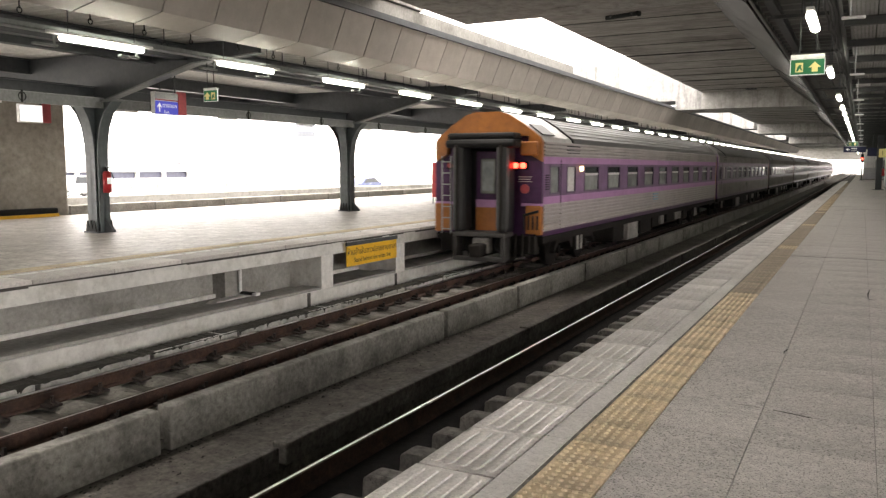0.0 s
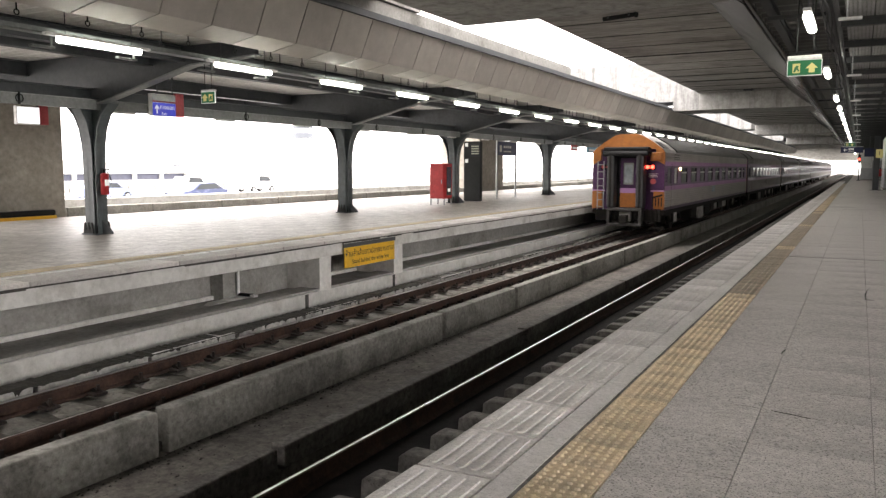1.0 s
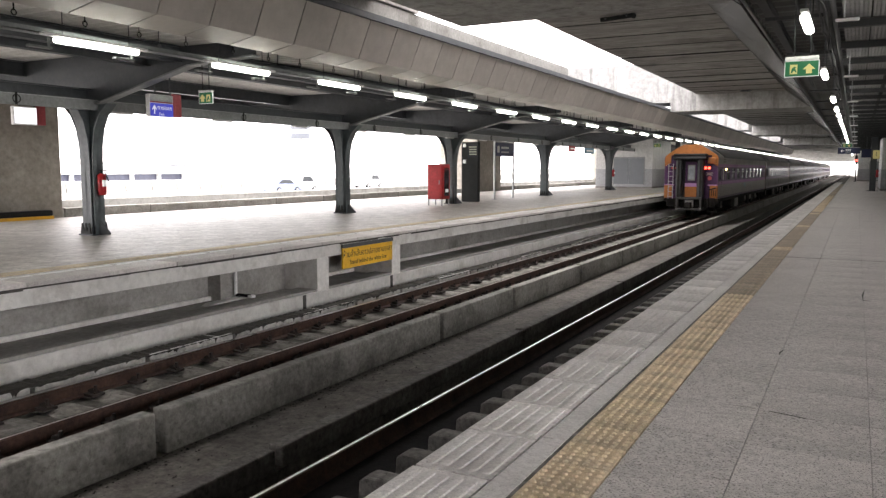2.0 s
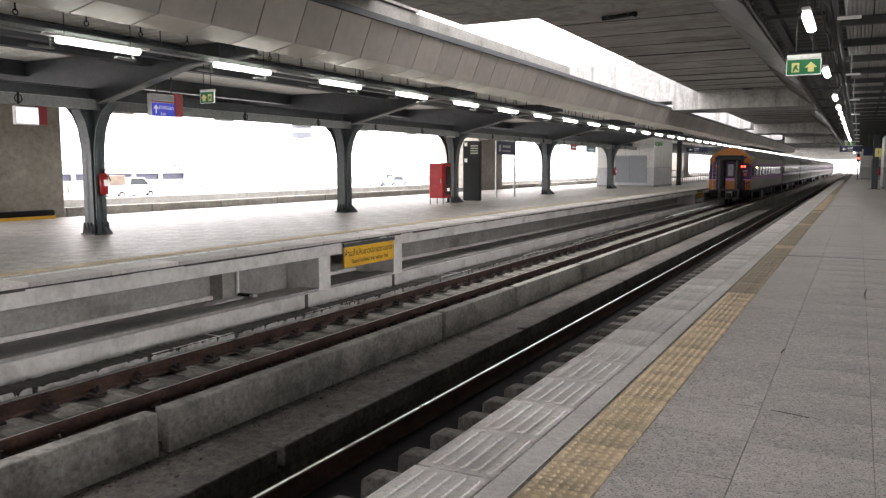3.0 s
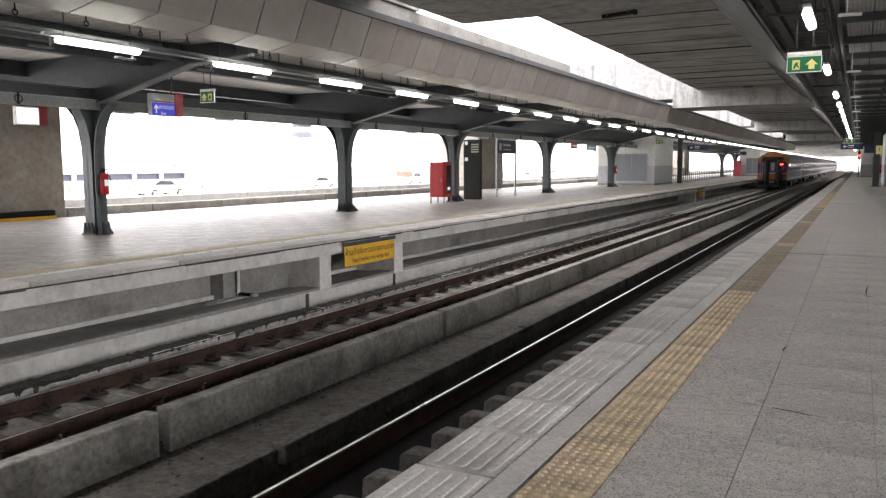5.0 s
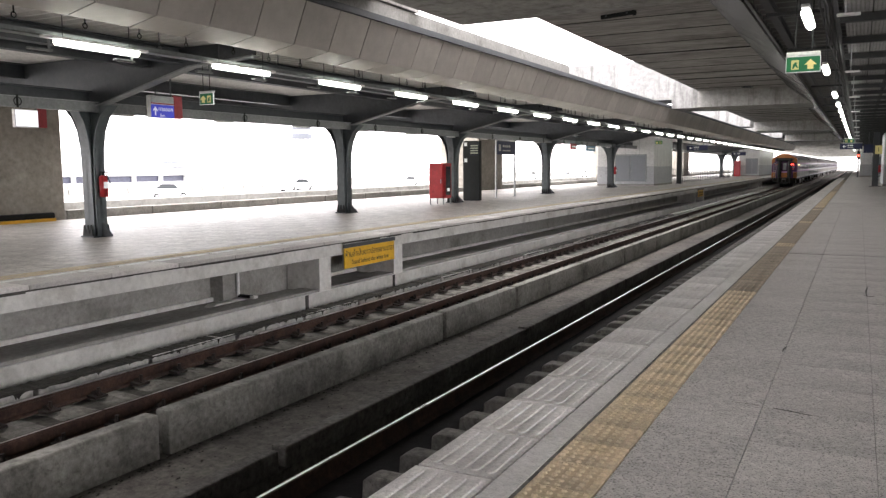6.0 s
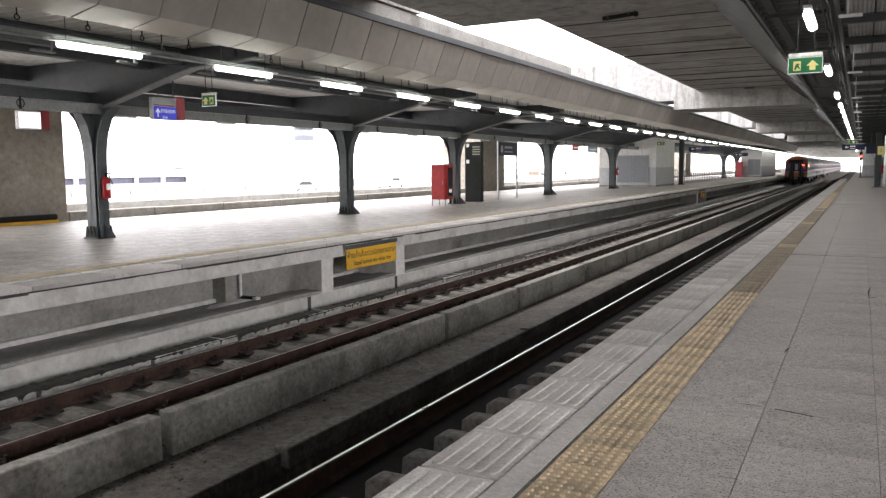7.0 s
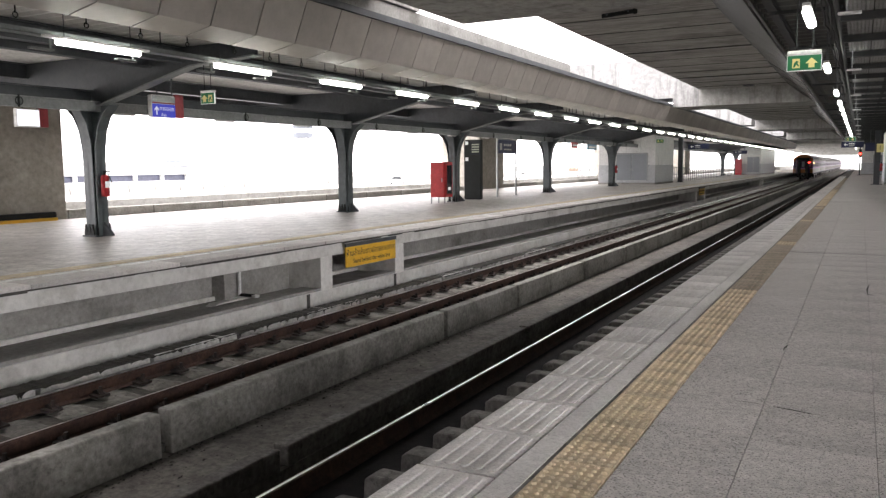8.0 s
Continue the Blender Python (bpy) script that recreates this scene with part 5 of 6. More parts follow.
for k in range(30):
    t = thing("trunking_clamp", "dark ring clamp on the cable trunking", "clamp", (-13.85, 3.2 + 3.05 * k, 0), 0, "trunking clamps")
    part("strap", boxed(0.001, 0.014, -0.02, 0.02, 2.57, 2.80), M_BLACKMET, t)
    bm = ring(bmesh.new(), (0.02, 0, 2.68), 0.075, 0.01, "x")
    part("ring", bm, M_BLACKMET, t)
    u = thing("batten_lamp", "slim white batten under the cable trunking", "lamp", (-13.9, 2.2 + 3.05 * k, 0), 0, "trunking battens")
    part("batten", boxed(-0.04, 0.04, 0, 0.62, 2.535, 2.574, bevel=0.006), M_WHITE, u)
# ---- highway: far buildings, tower, cars ----
def far_building():
    t = thing("terminal_building", "low white terminal building with a dark window band", "building", (-112, 60, 0))
    part("wall", boxed(-8, 0, 0, 49, -1.9, -0.75), M_CONC_PALE, t)
    part("upper_wall", boxed(-8, 0, 0, 49, 0.35, 2.2), M_WHITE, t)
    part("recess", boxed(-8, -0.8, 0, 48.5, -0.75, 0.35), M_HAZEBLUE, t, "hazy blue-grey window band")
    for k in range(9):
        part("pier", boxed(-0.7, -0.1, k * 6, k * 6 + 0.5, -0.75, 0.35), M_WHITE, t)
    part("roof", boxed(-9, 0.5, -1, 50, 2.2, 2.5), M_WHITE, t)
    part("roof_unit", boxed(-4, -1, 44, 47.5, 2.5, 2.9), M_FARGREY, t)
    part("canopy_slab", boxed(0.5, 1.5, 44.3, 47.4, 1.68, 1.9), M_FARGREY, t)


far_building()


def low_shed(x, y, w, h, mat):
    t = thing("low_shed", "low pale shed far beyond the highway", "building", (x, y, -1.9), 0, "far sheds")
    part("wall", boxed(-6, 0, 0, w, 0, h), mat, t)
    bm = bmesh.new()
    prism(bm, [(-6.5, h), (0.5, h), (-3, h + 0.8)], -0.3, w + 0.3)
    part("roof", bm, M_WHITE, t)
    for k in range(int(w / 3)):
        part("window", boxed(0.0, 0.05, 1 + 3 * k, 2.4 + 3 * k, h * 0.45, h * 0.8), M_DADO, t)


low_shed(-160, 245, 24, 2.6, M_CONC_PALE)
low_shed(-130, 165, 14, 1.6, M_DADO)
low_shed(-170, 330, 30, 2.4, M_CONC_PALE)
t = thing("control_tower", "pale airport control tower in the haze", "tower", (-450, 575, -1.9))
part("shaft", rod(bmesh.new(), (0, 0, 0), (0, 0, 30), 2.2, 16), M_CARWHITE, t)
part("lower_cab", rod(bmesh.new(), (0, 0, 30), (0, 0, 34.5), 9, 20), M_FARGREY, t)
part("cab_glass", rod(bmesh.new(), (0, 0, 34.5), (0, 0, 38.5), 6.5, 20), M_CARWHITE, t)
part("roof", rod(bmesh.new(), (0, 0, 38.5), (0, 0, 41.5), 9, 20), M_FARGREY, t)


def car(name, label, paint, tall, cargo=False):
    t = thing(name, label, "car", (0, 0, -1.1), 0, "cars on the highway")
    if tall:
        body = [(-2.5, 0.35), (2.5, 0.35), (2.55, 0.75), (2.4, 1.0), (1.5, 1.08), (0.9, 1.7), (-0.6, 1.72), (-0.75, 1.1), (-2.55, 1.1)]
        glass_ = [(1.35, 1.1), (0.85, 1.62), (-0.5, 1.64), (-0.62, 1.12)]
    else:
        body = [(-2.2, 0.3), (2.2, 0.3), (2.25, 0.6), (2.05, 0.8), (1.2, 0.92), (0.55, 1.38), (-0.9, 1.42), (-1.75, 0.98), (-2.2, 0.92)]
        glass_ = [(1.0, 0.95), (0.5, 1.32), (-0.85, 1.36), (-1.5, 0.99)]
    bm = bmesh.new()
    prism(bm, body, -0.85, 0.85, "x")
    bmesh.ops.bevel(bm, geom=list(bm.edges), offset=0.06, segments=2, affect="EDGES")
    part("body", bm, paint, t)
    bm = bmesh.new()
    prism(bm, glass_, -0.862, 0.862, "x")
    part("side_glazing", bm, M_TINT, t)
    for s in (-0.8, 0.8):
        for y in (-1.4, 1.4):
            w = part("wheel", rod(bmesh.new(), (s - 0.1, y, 0.32), (s + 0.1, y, 0.32), 0.32, 16), M_BLACK, t)
            part("rim", rod(bmesh.new(), (s - 0.105, y, 0.32), (s + 0.105, y, 0.32), 0.19, 12), M_GALV, w)
    if cargo:
        part("cargo", boxed(-0.8, 0.8, -2.4, -0.9, 1.1, 1.9, bevel=0.1), M_CARGO, t, "brown covered load")
    return t


M_CARGO = surface("brown_tarpaulin", (0.12, 0.09, 0.07), (0.2, 0.16, 0.12), 2, 0.9, 0.2)
TRAFFIC = [
    (car("pickup_truck", "white pickup truck driving on the highway", M_CARWHITE, True), -52, 34.0, 16.1, 1),
    (car("hatchback", "blue car driving on the highway", M_CARBLUE, False), -51, 19.6, 21.2, 1),
    (car("pickup_truck", "pale pickup truck driving on the highway", M_CARWHITE, True), -55, 41.0, 21.5, 1),
    (car("pickup_truck", "loaded pickup truck driving on the highway", M_CARWHITE, True, True), -52, -23.5, 22.5, 1),
    (car("hatchback", "white car driving on the highway", M_CARWHITE, False), -52, -25.6, 18.9, 1),
    (car("hatchback", "silver car driving on the highway", M_CARWHITE, False), -50, -60.0, 17.6, 1),
    (car("hatchback", "white car driving behind another on the highway", M_CARWHITE, False), -54, -46.0, 19.0, 1),
    (car("hatchback", "dark blue car driving on the near lanes", M_CARDARK, False), -42, 62.3, -20.8, -1),
]


# spout, recess and small signs
sp = thing("drain_spout", "dark steel drain spout under the deck soffit", "drain spout", (0, 0, 0))
bm = bmesh.new()
rod(bm, (-5.61, 18.8, 4.945), (-4.77, 18.55, 4.945), 0.055, 10)
part("spout_pipe", bm, M_BLACKMET, sp)
part("spout_flange", rod(bmesh.new(), (-4.79, 18.556, 4.945), (-4.75, 18.544, 4.945), 0.075, 12), M_BLACKMET, sp)
for q in (0.15, 0.8):
    x, y = -5.61 + 0.84 * q, 18.8 - 0.25 * q
    part("strap", boxed(x - 0.02, x + 0.02, y - 0.07, y + 0.07, 4.93, 4.99), M_STEEL, sp)
# Black disc stands for the dark inside of a recess in the soffit.
rc = thing("ceiling_outlet", "round dark disc standing for a recess in the deck soffit", "drain outlet", (-4.72, 39.0, 4.95))
part("outlet_ring", rod(bmesh.new(), (0, 0, 0), (0, 0, 0.05), 0.26, 20), M_STEEL, rc)
part("outlet_grate", rod(bmesh.new(), (0, 0, -0.006), (0, 0, 0.0), 0.2, 20), M_BLACKMET, rc)


def hung_sign(y, w, h, x, z, material, label):
    """Small board hung on two rods, facing along the platform edge."""
    t = thing("hanging_sign", label, "hanging sign", (x, y, z), 0, "small hanging signs")
    part("panel", boxed(-0.03, 0.03, 0, w, -h / 2, h / 2, bevel=0.008), material, t)
    part("rim", boxed(-0.034, 0.034, -0.012, w + 0.012, h / 2, h / 2 + 0.02), M_STEEL, t)
    for o in (0.12 * w, 0.88 * w):
        part("hanger", rod(bmesh.new(), (0, o, h / 2), (0, o, 3.72 - z), 0.01, 6), M_STEEL, t)
    part("marking", boxed(0.031, 0.034, 0.15 * w, 0.85 * w, -0.1 * h, 0.1 * h), M_SIGNWHITE, t)


hung_sign(38.4, 0.9, 0.3, -13.0, 2.4, M_RED, "small red hanging sign under the canopy")
hung_sign(41.0, 1.6, 0.3, -13.0, 2.35, M_BLUEPLATE, "pale blue hanging sign under the canopy")

# dark strip drawn as the shade line under the far coping
rj = random.Random(8)
bm = bmesh.new()
y = -8.0
while y < 90:
    w = rj.uniform(0.25, 1.1)
    box(bm, -8.965, -8.951 + rj.uniform(0, 0.004), y, y + w, -0.074 - rj.uniform(0.004, 0.03), -0.059)
    y += w
structure("coping_joint", bm, M_MASTIC_SHADE, "dark uneven strip drawn as the shade line under the platform coping", "joint")
# ---- the train ----
CX = -7.275
HW = 1.28


def ribbed(x, z0, z1, y0, y1, n, s):
    """A side sheet with n horizontal ribs; s is +1 or -1 for the side."""
    prof = [(x * s - 0.03 * s, z0), (x * s, z0)]
    h = (z1 - z0) / n
    for i in range(n):
        b = z0 + i * h
        prof += [(x * s, b + 0.22 * h), (s * (x + 0.034), b + 0.36 * h), (s * (x + 0.034), b + 0.78 * h), (x * s, b + 0.9 * h)]
    prof += [(x * s, z1), (x * s - 0.03 * s, z1)]
    return prism(bmesh.new(), prof, y0, y1)


W_WIN = [(2.9 + 1.995 * k, 4.1 + 1.995 * k) for k in range(9)]


def coach(end_kit, steel, stripe, band):
    """A stainless coach; local y runs forward from its rear end, z is up from the rail head."""
    label = "purple and silver railway coach with orange rear and lit tail lamps" if end_kit else "dull silver ribbed passenger railway coach with dull mauve bands"
    c = thing("railway_coach", label, "train coach", (CX, 0, RAIL), 0, "coaches of the train")
    L = 22.4
    part("floor_pan", boxed(-1.3, 1.3, 0.1, L - 0.1, 0.80, 0.95), M_UNDER, c)
    for s in (-1, 1):
        part("skirt", boxed(s * HW - (0.04 if s > 0 else 0), s * HW + (0.04 if s < 0 else 0), 0.12, L - 0.1, 0.87, 1.05), M_PURPLE, c, "dark purple skirt")
        part("lower_ribbed_side", ribbed(HW, 1.05, 1.64, 0.12, L - 0.1, 7, s), steel, c, "ribbed stainless lower side")
        part("lilac_stripe", boxed(min(s * HW, s * (HW - 0.04)), max(s * HW, s * (HW - 0.04)), 0.12, L - 0.1, 1.64, 1.80), stripe, c)
        part("cantrail_stripe", boxed(min(s * HW, s * (HW - 0.04)), max(s * HW, s * (HW - 0.04)), 0.12, L - 0.1, 2.51, 2.66), stripe, c)
        part("upper_ribbed_side", ribbed(HW, 2.66, 2.98, 0.12, L - 0.1, 4, s), steel, c, "ribbed stainless cantrail")
        # window band with real openings
        bm = bmesh.new()
        a = 0.12
        holes = [(0.5, 1.12), (1.62, 2.25)] + W_WIN + [(20.75, 21.35)]
        x0, x1 = sorted((s * HW, s * (HW - 0.05)))
        for h0, h1 in holes:
            box(bm, x0, x1, a, h0, 1.80, 2.51)
            box(bm, x0, x1, h0, h1, 1.80, 1.84)
            box(bm, x0, x1, h0, h1, 2.47, 2.51)
            a = h1
        box(bm, x0, x1, a, L - 0.1, 1.80, 2.51)
        part("window_band", bm, band, c, "mauve window band")
        for k, (h0, h1) in enumerate(holes):
            xg0, xg1 = sorted((s * (HW - 0.03), s * (HW - 0.036)))
            w = part("window", boxed(xg0, xg1, h0, h1, 1.84, 2.47), M_CURTAIN if k == 1 else M_TRAINGLASS, c, "frosted window" if k == 1 else "dark window glass")
            xf0, xf1 = sorted((s * (HW - 0.02), s * (HW + 0.008)))
            bm = bmesh.new()
            t = 0.035
            box(bm, xf0, xf1, h0, h0 + t, 1.84, 2.47)
            box(bm, xf0, xf1, h1 - t, h1, 1.84, 2.47)
            box(bm, xf0, xf1, h0 + t, h1 - t, 1.84, 1.84 + t)
            box(bm, xf0, xf1, h0 + t, h1 - t, 2.47 - t, 2.47)
            part("window_frame", bm, M_FRAME, w, "dark purple window frame")
            if k > 1:
                xb0, xb1 = sorted((s * (HW - 0.028), s * (HW - 0.012)))
                part("blind_rail", boxed(xb0, xb1, h0 + t, h1 - t, 2.23, 2.29), M_CURTAIN, w, "pale transom bar")
                part("upper_pane", boxed(xb0, xb1 - 0.008 if s > 0 else xb1, h0 + t, h1 - t, 2.29, 2.435) if s > 0 else boxed(xb0 + 0.008, xb1, h0 + t, h1 - t, 2.29, 2.435), M_TINT, w)
        # louvres and destination plate
        xl0, xl1 = sorted((s * HW, s * (HW + 0.02)))
        bm = bmesh.new()
        for k in range(5):
            box(bm, xl0, xl1, 1.6, 2.5, 2.70 + k * 0.05, 2.725 + k * 0.05)
        part("vent_louvre", bm, M_BLACK, c, "black vent louvre")
        bm = bmesh.new()
        for k in range(7):
            box(bm, xl0, xl1, 0.24, 0.42, 1.95 + k * 0.05, 1.975 + k * 0.05)
        part("side_louvre", bm, M_BLACK, c)
        pl = part("destination_plate", boxed(xl0, xl1, 10.1, 10.75, 1.32, 1.58), M_BLUEPLATE if end_kit else M_BLACK, c, "small blue and white destination plate" if end_kit else "")
        if end_kit:
            xp0, xp1 = sorted((s * (HW + 0.02), s * (HW + 0.024)))
            part("plate_lettering", boxed(xp0, xp1, 10.2, 10.6, 1.42, 1.46), M_SIGNWHITE, pl)
        part("door_seam", boxed(xl0, s * (HW + 0.006) if s > 0 else xl1, 1.2, 1.23, 1.05, 2.6) if s > 0 else boxed(s * (HW + 0.006), s * HW, 1.2, 1.23, 1.05, 2.6), M_BLACK, c)
    # roof
    roof = [(-HW, 2.98), (-1.22, 3.08), (-0.85, 3.36), (-0.5, 3.57), (-0.28, 3.63), (0.28, 3.63), (0.5, 3.57), (0.85, 3.36), (1.22, 3.08), (HW, 2.98)]
    inner = [(x * 0.96, z - 0.05) for x, z in roof]
    bm = bmesh.new()
    prism(bm, roof + inner[::-1], 2.0, L - 0.1)
    part("roof", bm, M_ROOFTRAIN, c, "dark ribbed roof")
    for a in range(1, 8):
        for q in (0.25, 0.6, 0.95):
            x = roof[a][0] + (roof[a + 1][0] - roof[a][0]) * q
            z = roof[a][1] + (roof[a + 1][1] - roof[a][1]) * q
            part("roof_rib", boxed(x - 0.009, x + 0.009, 2.1, L - 0.15, z - 0.01, z + 0.008), M_ROOFTRAIN, c)
    bm = bmesh.new()
    prism(bm, roof + inner[::-1], 0.12, 2.0)
    part("roof_end_panel", bm, M_ROOFPALE if end_kit else M_ROOFTRAIN, c, "pale roof end panel")
    bm = bmesh.new()
    up = [(x * 1.01, z + 0.03) for x, z in roof]
    prism(bm, up + inner[::-1], 1.98, 2.1)
    part("roof_band", bm, M_BLACK, c, "black roof joint band")
    for s in (-1, 1):
        bm = bmesh.new()
        prism(bm, [(s * 1.18, 3.12), (s * 0.88, 3.35), (s * 0.89, 3.37), (s * 1.20, 3.14)], 0.25, 1.0)
        part("roof_hatch", bm, M_ROOFTRAIN, c)
    # ends
    end = [(-HW, 0.87)] + roof + [(HW, 0.87)]
    bm = bmesh.new()
    prism(bm, [(x * 0.985, z) for x, z in end], L - 0.13, L - 0.1)
    part("front_bulkhead", bm, M_UNDER, c)
    bm = bmesh.new()
    prism(bm, [(x * 0.985, z) for x, z in end], 0.14, 0.17)
    part("rear_bulkhead", bm, M_PURPLE, c)
    # underframe: bogies and equipment
    for yb in (3.6, 19.4):
        bo = part("bogie", boxed(-0.95, 0.95, yb - 0.25, yb + 0.25, 0.35, 0.75, bevel=0.03), M_UNDER, c, "grimy bogie")
        for s in (-1, 1):
            bm = bmesh.new()
            prism(bm, [(yb - 1.6, 0.38), (yb - 1.3, 0.6), (yb - 0.5, 0.6), (yb - 0.35, 0.42), (yb + 0.35, 0.42), (yb + 0.5, 0.6), (yb + 1.3, 0.6), (yb + 1.6, 0.38), (yb + 1.6, 0.5), (yb + 1.35, 0.75), (yb - 1.35, 0.75), (yb - 1.6, 0.5)], s * 0.8 - 0.06, s * 0.8 + 0.06, "x")
            part("side_frame", bm, M_UNDER, bo)
            for dy in (-1.05, 1.05):
                bm = bmesh.new()
                rod(bm, (s * 0.47, yb + dy, 0.43), (s * 0.58, yb + dy, 0.43), 0.43, 20)
                rod(bm, (s * 0.58, yb + dy, 0.43), (s * 0.80, yb + dy, 0.43), 0.1, 10)
                part("wheel", bm, M_UNDER, bo)
            bm = bmesh.new()
            for q in (-0.15, 0.15):
                rod(bm, (s * 0.92, yb + q, 0.35), (s * 0.92, yb + q, 0.82), 0.07, 8)
            part("spring", bm, M_UNDERGREY, bo)
    rnd = random.Random(5)
    y = 6.0
    while y < 16.5:
        w = rnd.uniform(0.5, 1.5)
        d = rnd.uniform(0.35, 0.62)
        part("equipment_box", boxed(-1.16, 1.16, y, y + w, 0.86 - d, 0.82, bevel=0.03), M_UNDERGREY if rnd.random() < 0.5 else M_UNDER, c)
        y += w + rnd.uniform(0.1, 0.45)
    part("gangway", boxed(-0.7, 0.7, L - 0.1, L + 0.55, 0.9, 3.1, bevel=0.05), M_BLACK, c, "black rubber gangway bellows")
    for s in (-1, 1):
        part("end_stripe", boxed(*sorted((s * (HW + 0.002), s * (HW - 0.05))), L - 0.1, L + 0.08, 0.87, 2.95), M_ORANGE, c)
    if not end_kit:
        return c
    # orange rear end
    bm = bmesh.new()
    hood = [(x, z) for x, z in roof]
    prism(bm, [(-HW, 2.55)] + hood + [(HW, 2.55), (0.98, 2.72), (0.98, 3.1), (-0.98, 3.1), (-0.98, 2.72)], 0.0, 0.14)
    part("orange_hood", bm, M_ORANGE, c, "orange rounded roof end")
    for s in (-1, 1):
        part("orange_corner", boxed(*sorted((s * HW, s * 0.92)), 0.0, 0.14, 1.0, 1.62, bevel=0.02), M_ORANGE, c)
        part("purple_corner", boxed(*sorted((s * HW, s * 0.80)), 0.02, 0.14, 1.62, 2.56), M_PURPLE, c)
        part("lilac_corner_band", boxed(*sorted((s * (HW + 0.002), s * 0.82)), 0.008, 0.14, 1.60, 1.66), M_LILAC, c)
        part("corner_post", boxed(*sorted((s * (HW + 0.004), s * (HW - 0.14))), -0.012, 0.16, 0.98, 1.60, bevel=0.02), M_ORANGE, c)
        # gangway columns
        bm = bmesh.new()
        box(bm, s * 0.52 - 0.145, s * 0.52 + 0.145, -0.42, 0.1, 1.02, 2.95, bevel=0.11)
        col = part("gangway_buffer", bm, M_RUBBER, c, "tall black rubber gangway buffer")
        part("buffer_face", boxed(s * 0.52 - 0.04, s * 0.52 + 0.04, -0.45, -0.41, 1.05, 2.9, bevel=0.015), M_UNDER, col)
        lamp = part("tail_lamp_housing", boxed(*sorted((s * 0.62, s * 0.98)), -0.05, 0.04, 2.38, 2.56, bevel=0.03), M_BLACK, c)
        for o in (0.71, 0.88):
            part("tail_lamp", rod(bmesh.new(), (s * o, -0.075, 2.47), (s * o, -0.045, 2.47), 0.062, 18), M_TAIL if s > 0 else M_SIGNRED, lamp, "lit red tail lamp" if s > 0 else "")
        if s < 0:
            continue
        bm = rod(bmesh.new(), (s * 0.9, -0.01, 1.97), (s * 0.9, 0.03, 1.97), 0.1, 20)
        part("round_badge", bm, M_SIGNRED, c, "round red badge")
        for q in range(3):
            part("lettering_bar", boxed(*sorted((s * 0.74, s * (1.06 - 0.04 * (q % 2)))), 0.012, 0.022, 2.12 + q * 0.05, 2.135 + q * 0.05), M_CURTAIN, c)
        part("orange_locker", boxed(*sorted((s * 1.2, s * 0.8)), -0.05, 0.02, 2.68, 2.98, bevel=0.03), M_ORANGE, c)
        bm = bmesh.new()
        for k in range(4):
            rod(bm, (s * (0.92 + 0.1 * k), -0.06, 1.1), (s * (0.92 + 0.1 * k), -0.06, 1.4), 0.018, 6)
        rod(bm, (s * 0.9, -0.06, 1.4), (s * 1.25, -0.08, 1.5), 0.03, 6)
        part("brake_hoses", bm, M_BLACK, c)
    part("gangway_hood", box(boxed(-0.83, 0.83, -0.44, 0.1, 2.84, 3.03, bevel=0.08), -0.8, 0.8, -0.36, 0.1, 3.03, 3.17, bevel=0.05), M_BLACK, c, "black rubber hood over the gangway")
    part("end_recess", boxed(-0.5, 0.5, 0.1, 0.138, 1.0, 2.95), M_BLACK, c)
    door = part("end_door", boxed(-0.27, 0.29, 0.04, 0.1, 1.02, 2.78, bevel=0.015), M_PURPLE, c, "end door, purple above and orange below")
    part("door_band", boxed(-0.27, 0.29, 0.031, 0.04, 1.552, 1.72), M_LILAC, door)
    part("door_panel", boxed(-0.27, 0.29, 0.03, 0.04, 1.04, 1.55), M_ORANGE, door)
    part("door_window", boxed(-0.15, 0.2, 0.02, 0.045, 1.85, 2.62, bevel=0.02), M_TRAINGLASS, door)
    # Pale sheet stands for the sky showing through the door window.
    part("door_blind", boxed(-0.11, 0.16, 0.012, 0.02, 1.92, 2.56), M_PANE, door, "pale pane coloured as daylight seen through the train")
    bm = bmesh.new()
    for x in (-1.06, -0.84):
        rod(bm, (x, -0.09, 0.95), (x, -0.09, 2.68), 0.016, 8)
    for k in range(7):
        rod(bm, (-1.06, -0.09, 1.05 + k * 0.25), (-0.84, -0.09, 1.05 + k * 0.25), 0.012, 6)
    part("ladder", bm, M_GALV, c, "thin steel ladder")
    # drawgear
    bm = bmesh.new()
    box(bm, -0.62, 0.62, -0.43, 0.1, 0.93, 1.03, bevel=0.02)
    box(bm, -0.62, -0.52, -0.43, -0.1, 0.42, 0.93, bevel=0.02)
    box(bm, 0.52, 0.62, -0.43, -0.1, 0.42, 0.93, bevel=0.02)
    box(bm, -0.62, 0.62, -0.45, -0.3, 0.40, 0.5, bevel=0.02)
    part("drawgear_frame", bm, M_DRAWGEAR, c, "grimy grey drawgear frame")
    part("draw_plate", boxed(-0.2, 0.2, -0.3, -0.1, 0.56, 0.9, bevel=0.03), M_UNDERGREY, c)
    bm = bmesh.new()
    for x, z in ((-0.36, 0.55), (0.34, 0.6), (0.42, 0.52)):
        rod(bm, (x, -0.2, 0.95), (x + 0.03, -0.36, z + 0.12), 0.022, 6)
        rod(bm, (x + 0.03, -0.36, z + 0.12), (x + 0.1, -0.3, z), 0.022, 6)
    part("jumper_cables", bm, M_BLACK, c)
    for x in (0.72, 0.88, 1.04, 1.16):
        part("air_hose", rod(bmesh.new(), (x, -0.08, 0.5 + 0.1 * (x > 0.9)), (x, -0.04, 1.0), 0.03, 8), M_UNDER, c)
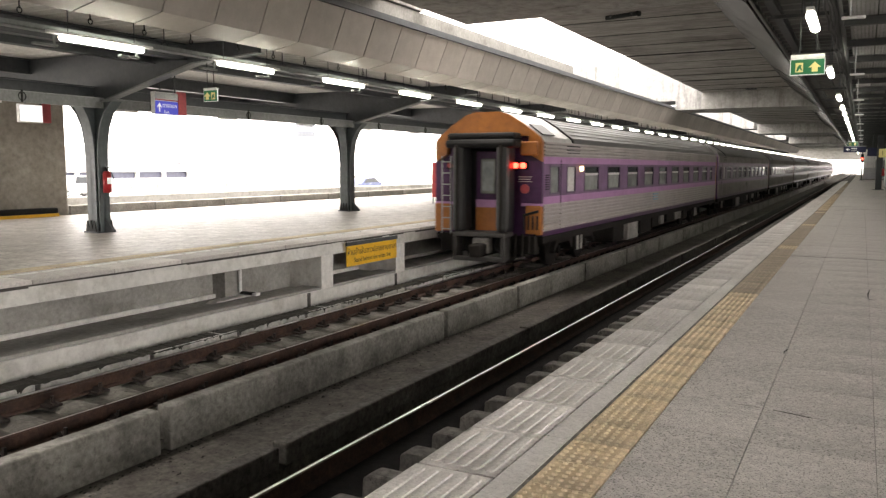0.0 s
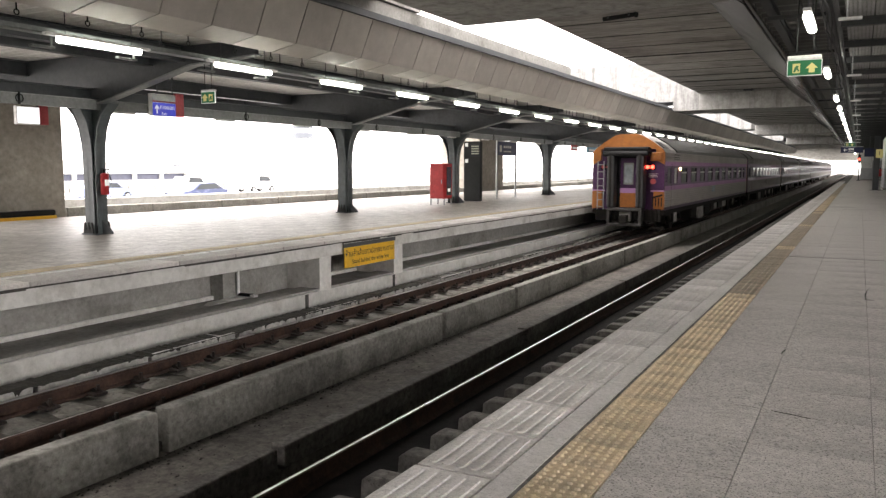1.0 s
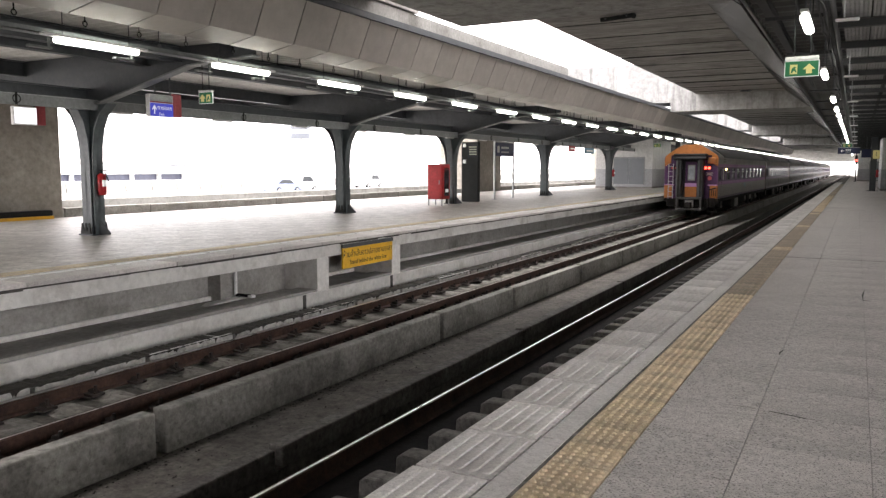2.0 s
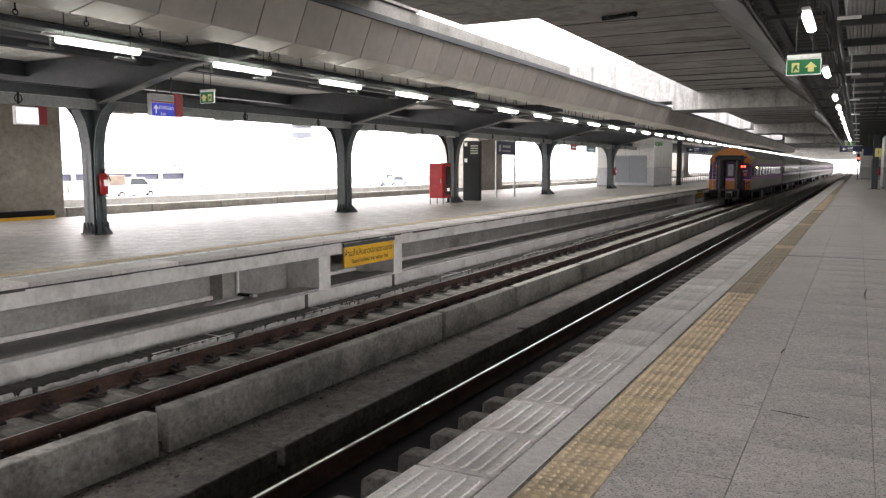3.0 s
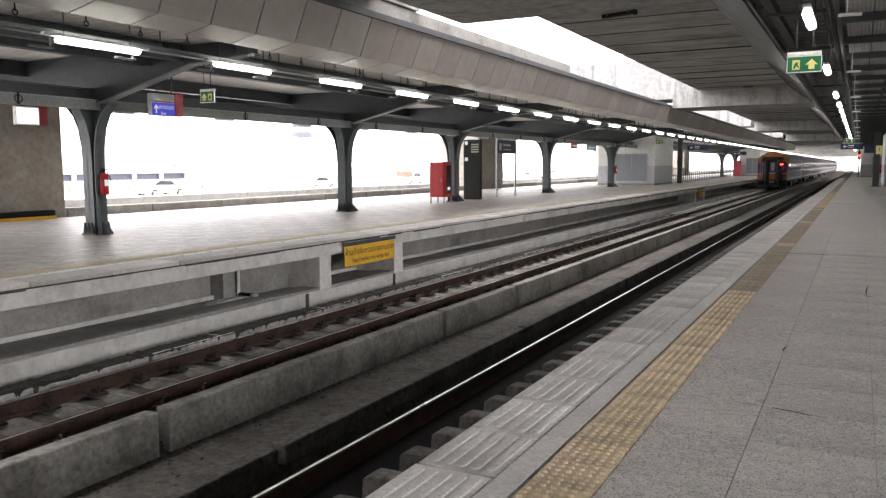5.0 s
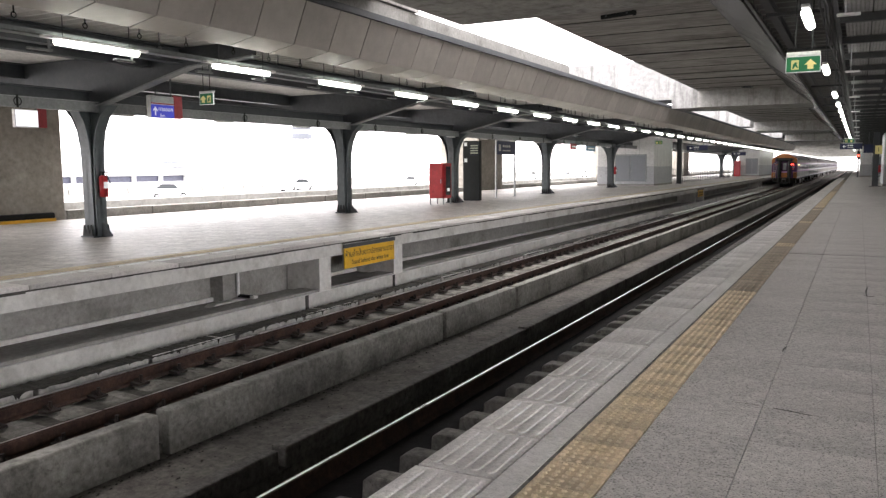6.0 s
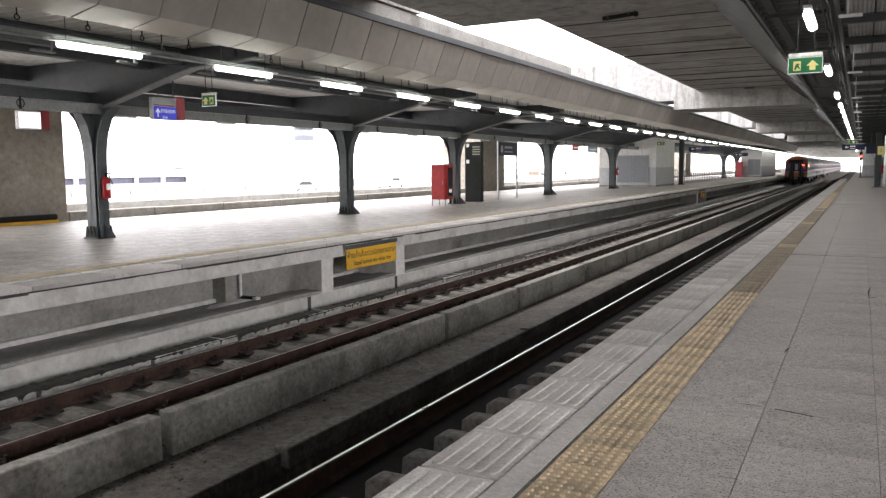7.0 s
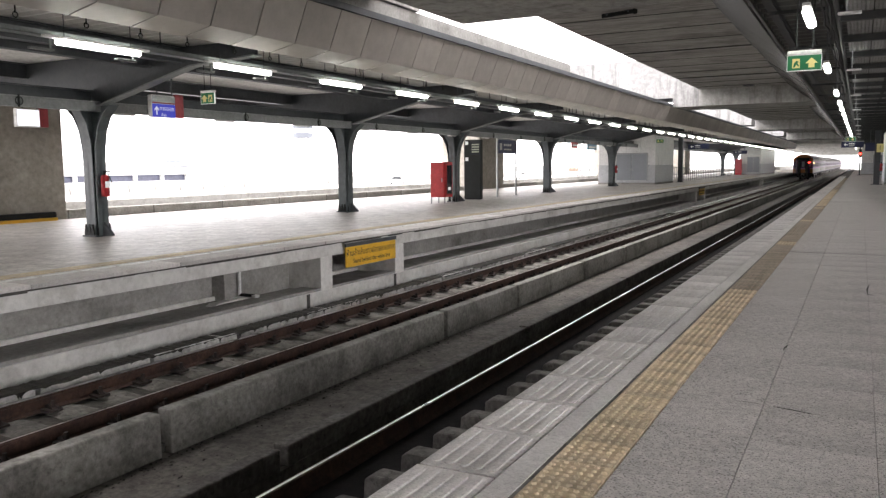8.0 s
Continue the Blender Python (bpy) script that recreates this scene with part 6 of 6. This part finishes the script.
    part("coupler", boxed(-0.14, 0.14, -0.62, 0.4, 0.5, 0.78, bevel=0.04), M_UNDER, c)
    part("headstock", boxed(-1.16, 1.16, 0.02, 0.2, 0.55, 0.95, bevel=0.02), M_UNDER, c)
    part("step", boxed(0.85, 1.3, -0.05, 0.2, 0.3, 0.36), M_UNDER, c)
    for s in (1,):
        part("side_lamp", rod(bmesh.new(), (s * HW, 2.62, 2.40), (s * (HW + 0.05), 2.62, 2.40), 0.055, 12), M_AMBER, c, "small lit amber side lamp")
    return c


M_DRAWGEAR = surface("greasy_grey_steel", (0.016, 0.015, 0.0145), (0.042, 0.039, 0.037), 3, 0.6, 0.2, grit=0.3)
M_FRAME = surface("purple_window_frame", (0.05, 0.03, 0.06), (0.09, 0.055, 0.1), 2, 0.45, 0.02)
# Darker steel and stripe colours for the coaches after the first.
M_SILVER_DULL = surface("dull_ribbed_steel", (0.24, 0.217, 0.21), (0.34, 0.312, 0.304), 0.7, 0.62, 0.02, 0.05, stain=(0.09, 0.08, 0.07), stain_scale=0.7, stain_amount=0.6, grit=0.15)
M_LILAC_DULL = surface("dull_lilac_paint", (0.2, 0.13, 0.205), (0.27, 0.185, 0.275), 0.8, 0.45, 0.01, grit=0.1)
M_BAND_DULL = surface("dull_mauve_band", (0.1, 0.075, 0.1), (0.16, 0.125, 0.16), 0.6, 0.45, 0.01, grit=0.1)
M_SILVER_BROWN = surface("brown_ribbed_steel", (0.13, 0.112, 0.105), (0.21, 0.187, 0.176), 0.7, 0.65, 0.02, 0.05, stain=(0.08, 0.065, 0.055), stain_scale=0.7, stain_amount=0.6, grit=0.15)
for paint in (M_SILVER_DULL, M_LILAC_DULL, M_BAND_DULL, M_SILVER_BROWN):
    paint.node_tree.nodes["Principled BSDF"].inputs["Specular IOR Level"].default_value = 0.15
M_PANE = surface("daylit_pane", (0.22, 0.25, 0.26), (0.34, 0.37, 0.38), 1.2, 0.15, 0)
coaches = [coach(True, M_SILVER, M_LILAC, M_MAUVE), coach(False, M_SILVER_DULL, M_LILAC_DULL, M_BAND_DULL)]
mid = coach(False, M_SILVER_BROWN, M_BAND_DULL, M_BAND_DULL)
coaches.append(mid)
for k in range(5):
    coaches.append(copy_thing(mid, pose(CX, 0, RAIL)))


def motions():
    """The train rolls away along the far track, gathering speed; cars pass on the highway."""
    for k, c in enumerate(coaches):
        rows = []
        for i in range(17):
            t = i * 0.5
            rows.append((t, pose(CX, 15.65 + 23.0 * k + 11.85 * t + 0.2 * t * t, RAIL)))
        walk(c, rows)
    for c, x, y, v, way in TRAFFIC:
        walk(c, [(t, pose(x, y + v * t, -1.1, 0, 0, 0 if way > 0 else 180)) for t in (0.0, 4.0, 8.0)])


motions()
